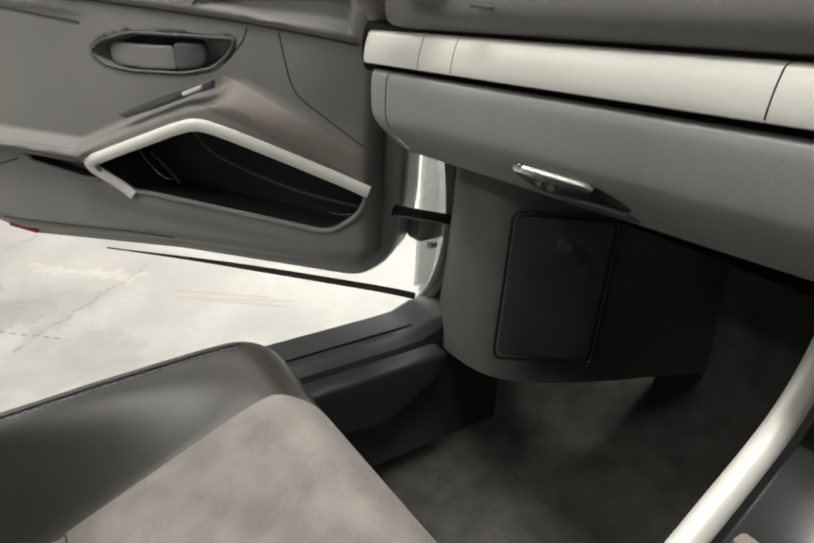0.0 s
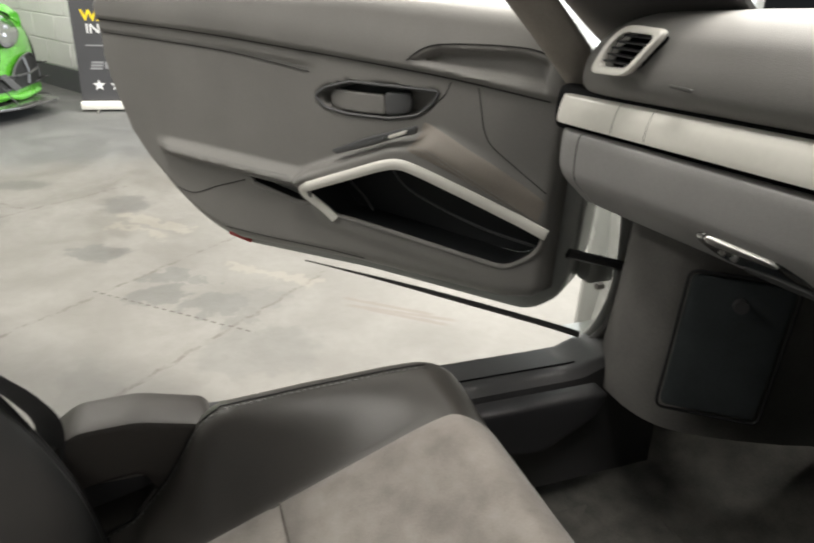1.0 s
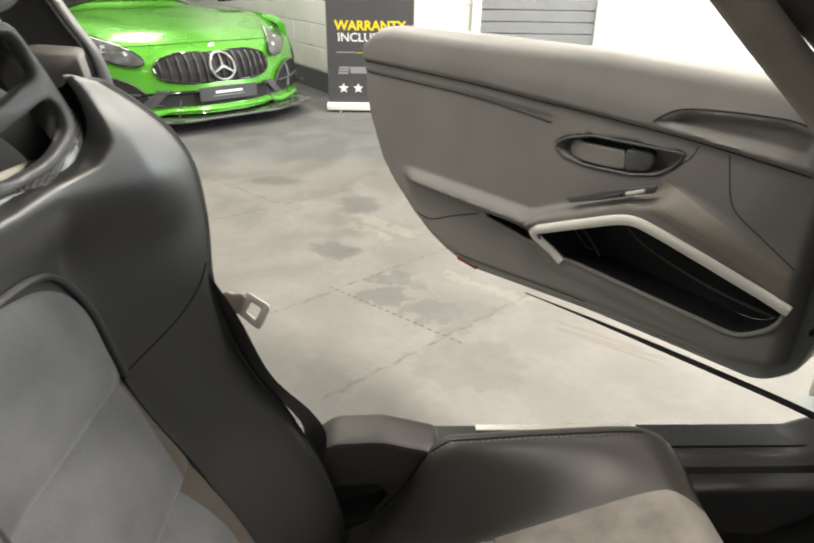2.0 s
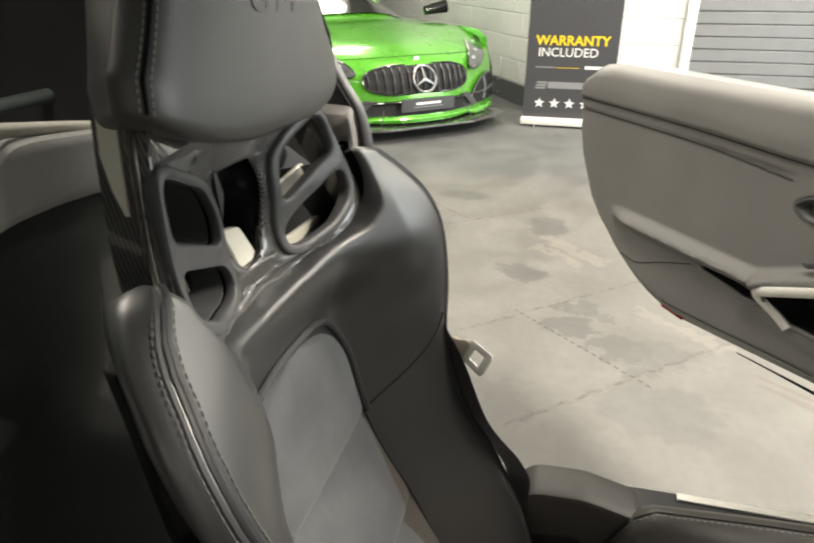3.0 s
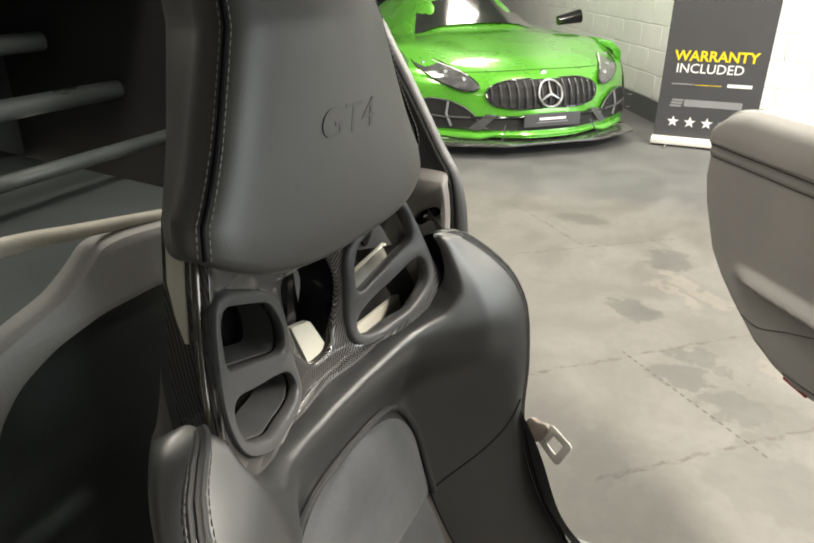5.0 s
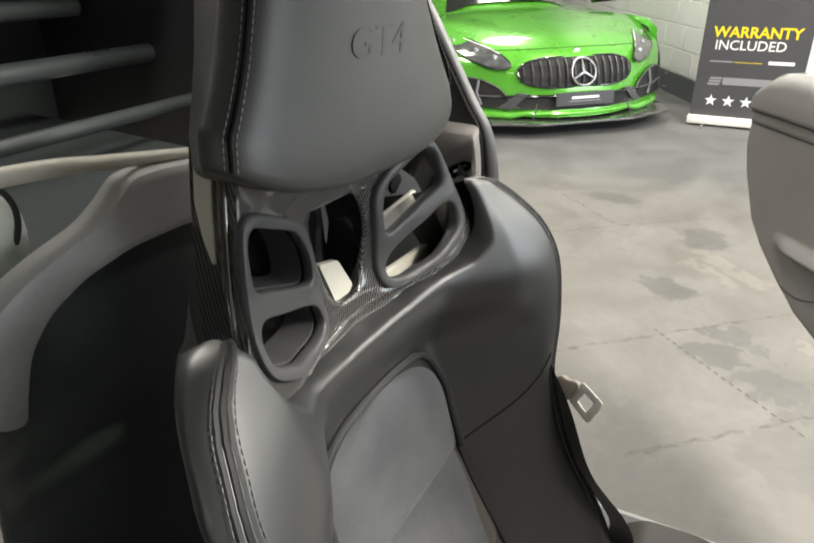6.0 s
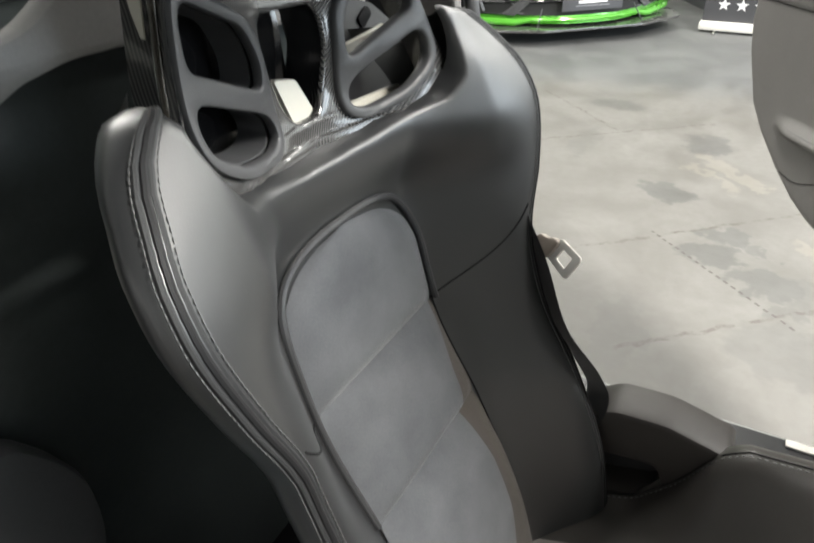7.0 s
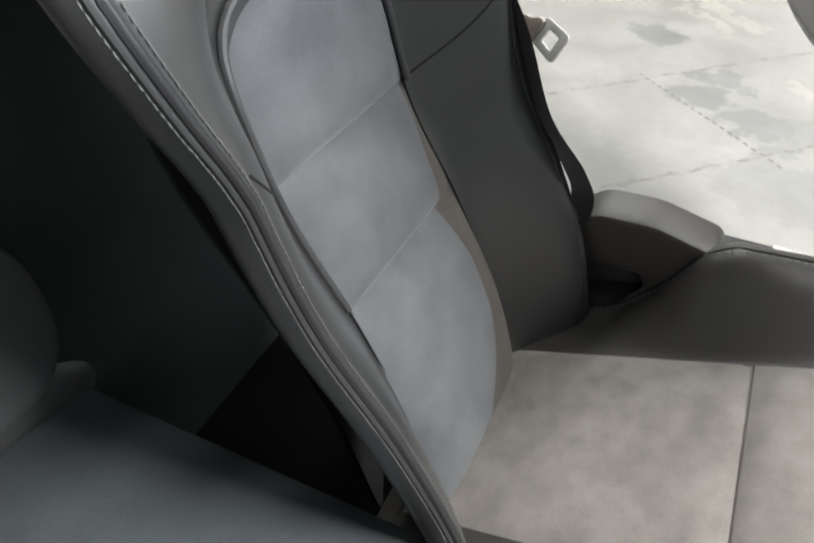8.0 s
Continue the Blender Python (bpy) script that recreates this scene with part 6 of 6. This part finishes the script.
for sd in (1, -1):
    gap = rounded([(sd * 0.50, 0.190), (sd * 0.515, 0.255), (sd * 0.575, 0.340), (sd * 0.66, 0.392), (sd * 0.77, 0.408), (sd * 0.835, 0.365), (sd * 0.845, 0.190)], 0.03)
    intake = filled(gap, MESHBLACK, green, "side_intake", "black side intake with carbon fins", 0.008)
    part("intake_rim", tube([skin(p.x, p.y, 0.014) for p in gap], 0.008, 8, closed=True), CARBONGREY, intake, "grey carbon rim")
    part("fin", tube([skin(sd * 0.665, 0.205, 0.02), skin(sd * 0.690, 0.30, 0.03), skin(sd * 0.675, 0.392, 0.02)], 0.014, 8, wide=0.6), CARBONGREY, intake, "upright carbon vane")
    part("fin", tube([skin(sd * 0.56, 0.275, 0.02), skin(sd * 0.70, 0.272, 0.03), skin(sd * 0.84, 0.285, 0.02)], 0.009, 8), CARBONGREY, intake)
    part("fin", plate([rounded([(sd * 0.40, 0.300), (sd * 0.475, 0.305), (sd * 0.575, 0.190), (sd * 0.515, 0.180)], 0.008)], 0.010, 0.004, on_skin(0.016)), CARBONGREY, intake, "slanted carbon brace")
    for zz, w in ((0.335, 0.10), (0.225, 0.12)):
        part("winglet", plate([rounded([(0.0, 0.0), (0.05, 0.055), (0.30, w), (0.30, 0.0)], 0.01)], 0.004, 0.001, lambda x, y, z, s=sd, h=zz: G(0.34 + x, s * (0.83 + y + 0.05 * x), h - 0.18 * x + z)), CARBON, green, "carbon winglet")
    part("strut", tube([G(-0.10, sd * 0.42, 0.105), G(-0.03, sd * 0.36, 0.24)], 0.004, 6), RIM, green, "thin splitter strut")
    lampo = rounded([(sd * 0.50, 0.510), (sd * 0.55, 0.580), (sd * 0.66, 0.655), (sd * 0.765, 0.694), (sd * 0.800, 0.684), (sd * 0.805, 0.625), (sd * 0.73, 0.540), (sd * 0.62, 0.480), (sd * 0.53, 0.468)], 0.03)
    hl = filled(lampo, LAMPGLASS, green, "headlamp", "smoked glass headlamp", 0.030)
    part("lamp_rim", tube([skin(p.x, p.y, 0.030) for p in lampo], 0.006, 6, closed=True), GLOSSBLACK, hl)
    for cx, cy in ((0.58, 0.550), (0.66, 0.592), (0.75, 0.640)):
        part("lamp_eye", tube([skin(sd * cx, cy, 0.030), skin(sd * cx, cy, 0.044)], [0.020, 0.013], 14), BADGE, hl)
    part("lamp_strip", tube([skin(sd * x, z, 0.037) for x, z in ((0.55, 0.575), (0.62, 0.622), (0.70, 0.660), (0.755, 0.680))], 0.005, 6), SIGNWHITE, hl, "pale light strip")
    for fy in (0.86, 3.25):
        wl = part("wheel", tube([G(fy, sd * 0.62, 0.315), G(fy, sd * 0.868, 0.315)], 0.315, 40), TYRE, green, "dark wheel with a wide tyre")
        part("rim", tube([G(fy, sd * 0.862, 0.315), G(fy, sd * 0.880, 0.315)], [0.235, 0.230], 32), RIM, wl)
        for k in range(10):
            t = 2 * math.pi * k / 10
            part("spoke", tube([G(fy, sd * 0.886, 0.315), G(fy - 0.215 * math.cos(t), sd * 0.882, 0.315 + 0.215 * math.sin(t))], [0.020, 0.012], 6), STEEL, wl)
        well = [(fy - 0.355 * math.cos(t), 0.315 + 0.355 * math.sin(t)) for t in np.linspace(0, 2 * math.pi, 40, endpoint=False)]
        part("wheel_well", plate([well], 0.004, 0, lambda x, y, z, s=sd: G(x, s * (0.872 + z), max(y, 0.14))), MESHBLACK, green, "black wheel arch")
part("splitter", plate([rounded([(-0.80, 0.30), (-0.74, 0.02), (-0.40, -0.150), (0.40, -0.150), (0.74, 0.02), (0.80, 0.30), (0.5, 0.40), (-0.5, 0.40)], 0.05)], 0.009, 0.003, lambda x, y, z: G(y, x, 0.105 + z)), CARBON, green, "carbon front splitter")
part("lower_lip", tube([G(front_back(x / 0.86) - 0.085, x, table(abs(x), [0, 0.42, 0.52, 0.74], [0.166, 0.164, 0.140, 0.146])) for x in np.linspace(-0.74, 0.74, 61)], [table(abs(x), [0, 0.42, 0.54, 0.74], [0.014, 0.015, 0.026, 0.020]) for x in np.linspace(-0.74, 0.74, 61)], 8), GREEN, green, "green lip above the splitter")
npl = part("number_plate", plate([rounded([(-0.235, 0.222), (0.235, 0.222), (0.235, 0.320), (-0.235, 0.320)], 0.006)], 0.006, 0.002, lambda x, y, z: G(-0.085 - z, x, y)), SIGNGREY, green, "dark grey show plate with pale print")
part("plate_print", plate([[(-0.11, 0.272), (0.11, 0.272), (0.11, 0.290), (-0.11, 0.290)]], 0.001, 0, lambda x, y, z: G(-0.0925 - z, x, y)), SIGNWHITE, npl, "pale bar")
part("plate_print", plate([[(-0.13, 0.252), (0.13, 0.252), (0.13, 0.258), (-0.13, 0.258)]], 0.001, 0, lambda x, y, z: G(-0.0925 - z, x, y)), SIGNGREYPRINT, npl)
ub = part("underbody", block(-0.72, 0.72, -3.9, -0.35, 0.11, 0.25), BLACK, green)
rot = Matrix(((LAT.x, FWD.x, 0, 0), (LAT.y, FWD.y, 0, 0), (0, 0, 1, 0), (0, 0, 0, 1)))
for v in ub.data.vertices:
    v.co = rot @ (v.co + green.location) + NOSE - green.location
part("windscreen", gridsurf(lambda p, q: G(lerp(1.53, 1.98, q), (2 * p - 1) * lerp(0.60, 0.48, q), lerp(0.84, 1.04, q) + 0.012 - 0.10 * (2 * p - 1) ** 4), 12, 8), GLOSSBLACK, green, "dark windscreen")
for sd in (1, -1):
    part("wing_mirror", tube([G(1.65, sd * 0.80, 0.84), G(1.62, sd * 0.98, 0.88)], [0.045, 0.068], 10), GLOSSBLACK, green, "black wing mirror")

# ---- the pull-up banner ----
BL = Vector((-5.20, -0.425, 0))
BD = Vector((0.02, 1.0, 0)).normalized()
BN = Vector((BD.y, -BD.x, 0))


def B(x, y, z):
    return BL + BD * x + BN * z + Vector((0, 0, y))


banner = thing("pull_up_banner", B(0.38, 0, 0), "charcoal pull-up banner with yellow and white print in a silver base", "banner")
part("sheet", plate([[(0.012, 0.07), (0.738, 0.07), (0.738, 1.98), (0.012, 1.98)]], 0.0015, 0, B), SIGNGREY, banner, "charcoal printed sheet")
bb = part("base", block(0, 0.75, -0.06, 0.06, 0.015, 0.075, 0.012), ALU, banner, "silver roller base")
for v in bb.data.vertices:
    w = v.co + banner.location
    v.co = B(w.x, w.z, w.y) - banner.location
for x in (0.12, 0.63):
    part("foot", tube([B(x, 0.008, -0.14), B(x, 0.008, 0.14)], 0.008, 8), STEEL, banner)
part("pole", tube([B(0.375, 0.06, -0.02), B(0.375, 2.0, -0.02)], 0.010, 8), STEEL, banner)
part("top_rail", tube([B(0.01, 1.985, 0), B(0.74, 1.985, 0)], 0.012, 8), ALU, banner)


def on_sheet(cx, cy):
    return lambda x, y, z: B(cx + x, cy + y, 0.0035 + z)


part("heading", lettering("WARRANTY", 0.105, 0.0006, on_sheet(0.375, 0.665), bold=0.0025), SIGNYELLOW, banner, "yellow heading")
part("heading", lettering("INCLUDED", 0.098, 0.0006, on_sheet(0.345, 0.575), bold=0.0005), SIGNWHITE, banner, "white heading")
part("small_print", plate([[(0.09, 0.483), (0.25, 0.483), (0.25, 0.493), (0.09, 0.493)]], 0.0006, 0, on_sheet(0, 0)), SIGNGREYPRINT, banner, "grey bar of small print")
part("small_print", plate([[(0.26, 0.484), (0.45, 0.484), (0.45, 0.488), (0.26, 0.488)]], 0.0006, 0, on_sheet(0, 0)), SIGNYELLOW, banner, "thin yellow line")
part("small_print", plate([[(0.49, 0.480), (0.66, 0.480), (0.66, 0.505), (0.49, 0.505)]], 0.0006, 0, on_sheet(0, 0)), SIGNWHITE, banner, "white bar of small print")
for i in range(3):
    part("logo", plate([rounded([(0.115 - 0.006 * i, 0.372 - 0.022 * i), (0.20 - 0.006 * i, 0.372 - 0.022 * i), (0.196 - 0.006 * i, 0.356 - 0.022 * i), (0.111 - 0.006 * i, 0.356 - 0.022 * i)], 0.004)], 0.0006, 0, on_sheet(0, 0)), SIGNGREYPRINT, banner, "grey stripe of a logo")
part("logo", plate([rounded([(0.205, 0.318), (0.62, 0.318), (0.62, 0.372), (0.205, 0.372)], 0.01)], 0.0006, 0, on_sheet(0, 0)), SIGNGREYPRINT, banner, "grey bar of a logo")
star = []
for k in range(10):
    r = 0.046 if k % 2 == 0 else 0.019
    star.append((r * math.sin(math.pi * k / 5), r * math.cos(math.pi * k / 5)))
for i in range(5):
    part("star", plate([star], 0.0006, 0, on_sheet(0.145 + 0.125 * i, 0.195)), SIGNWHITE, banner, "white star")

block_courses(w1, put1, L1, 0.20, 2.2, 0.0, 4.2)
block_courses(w2, put2, L2, 0.20, 1.5, 4.25, L2)
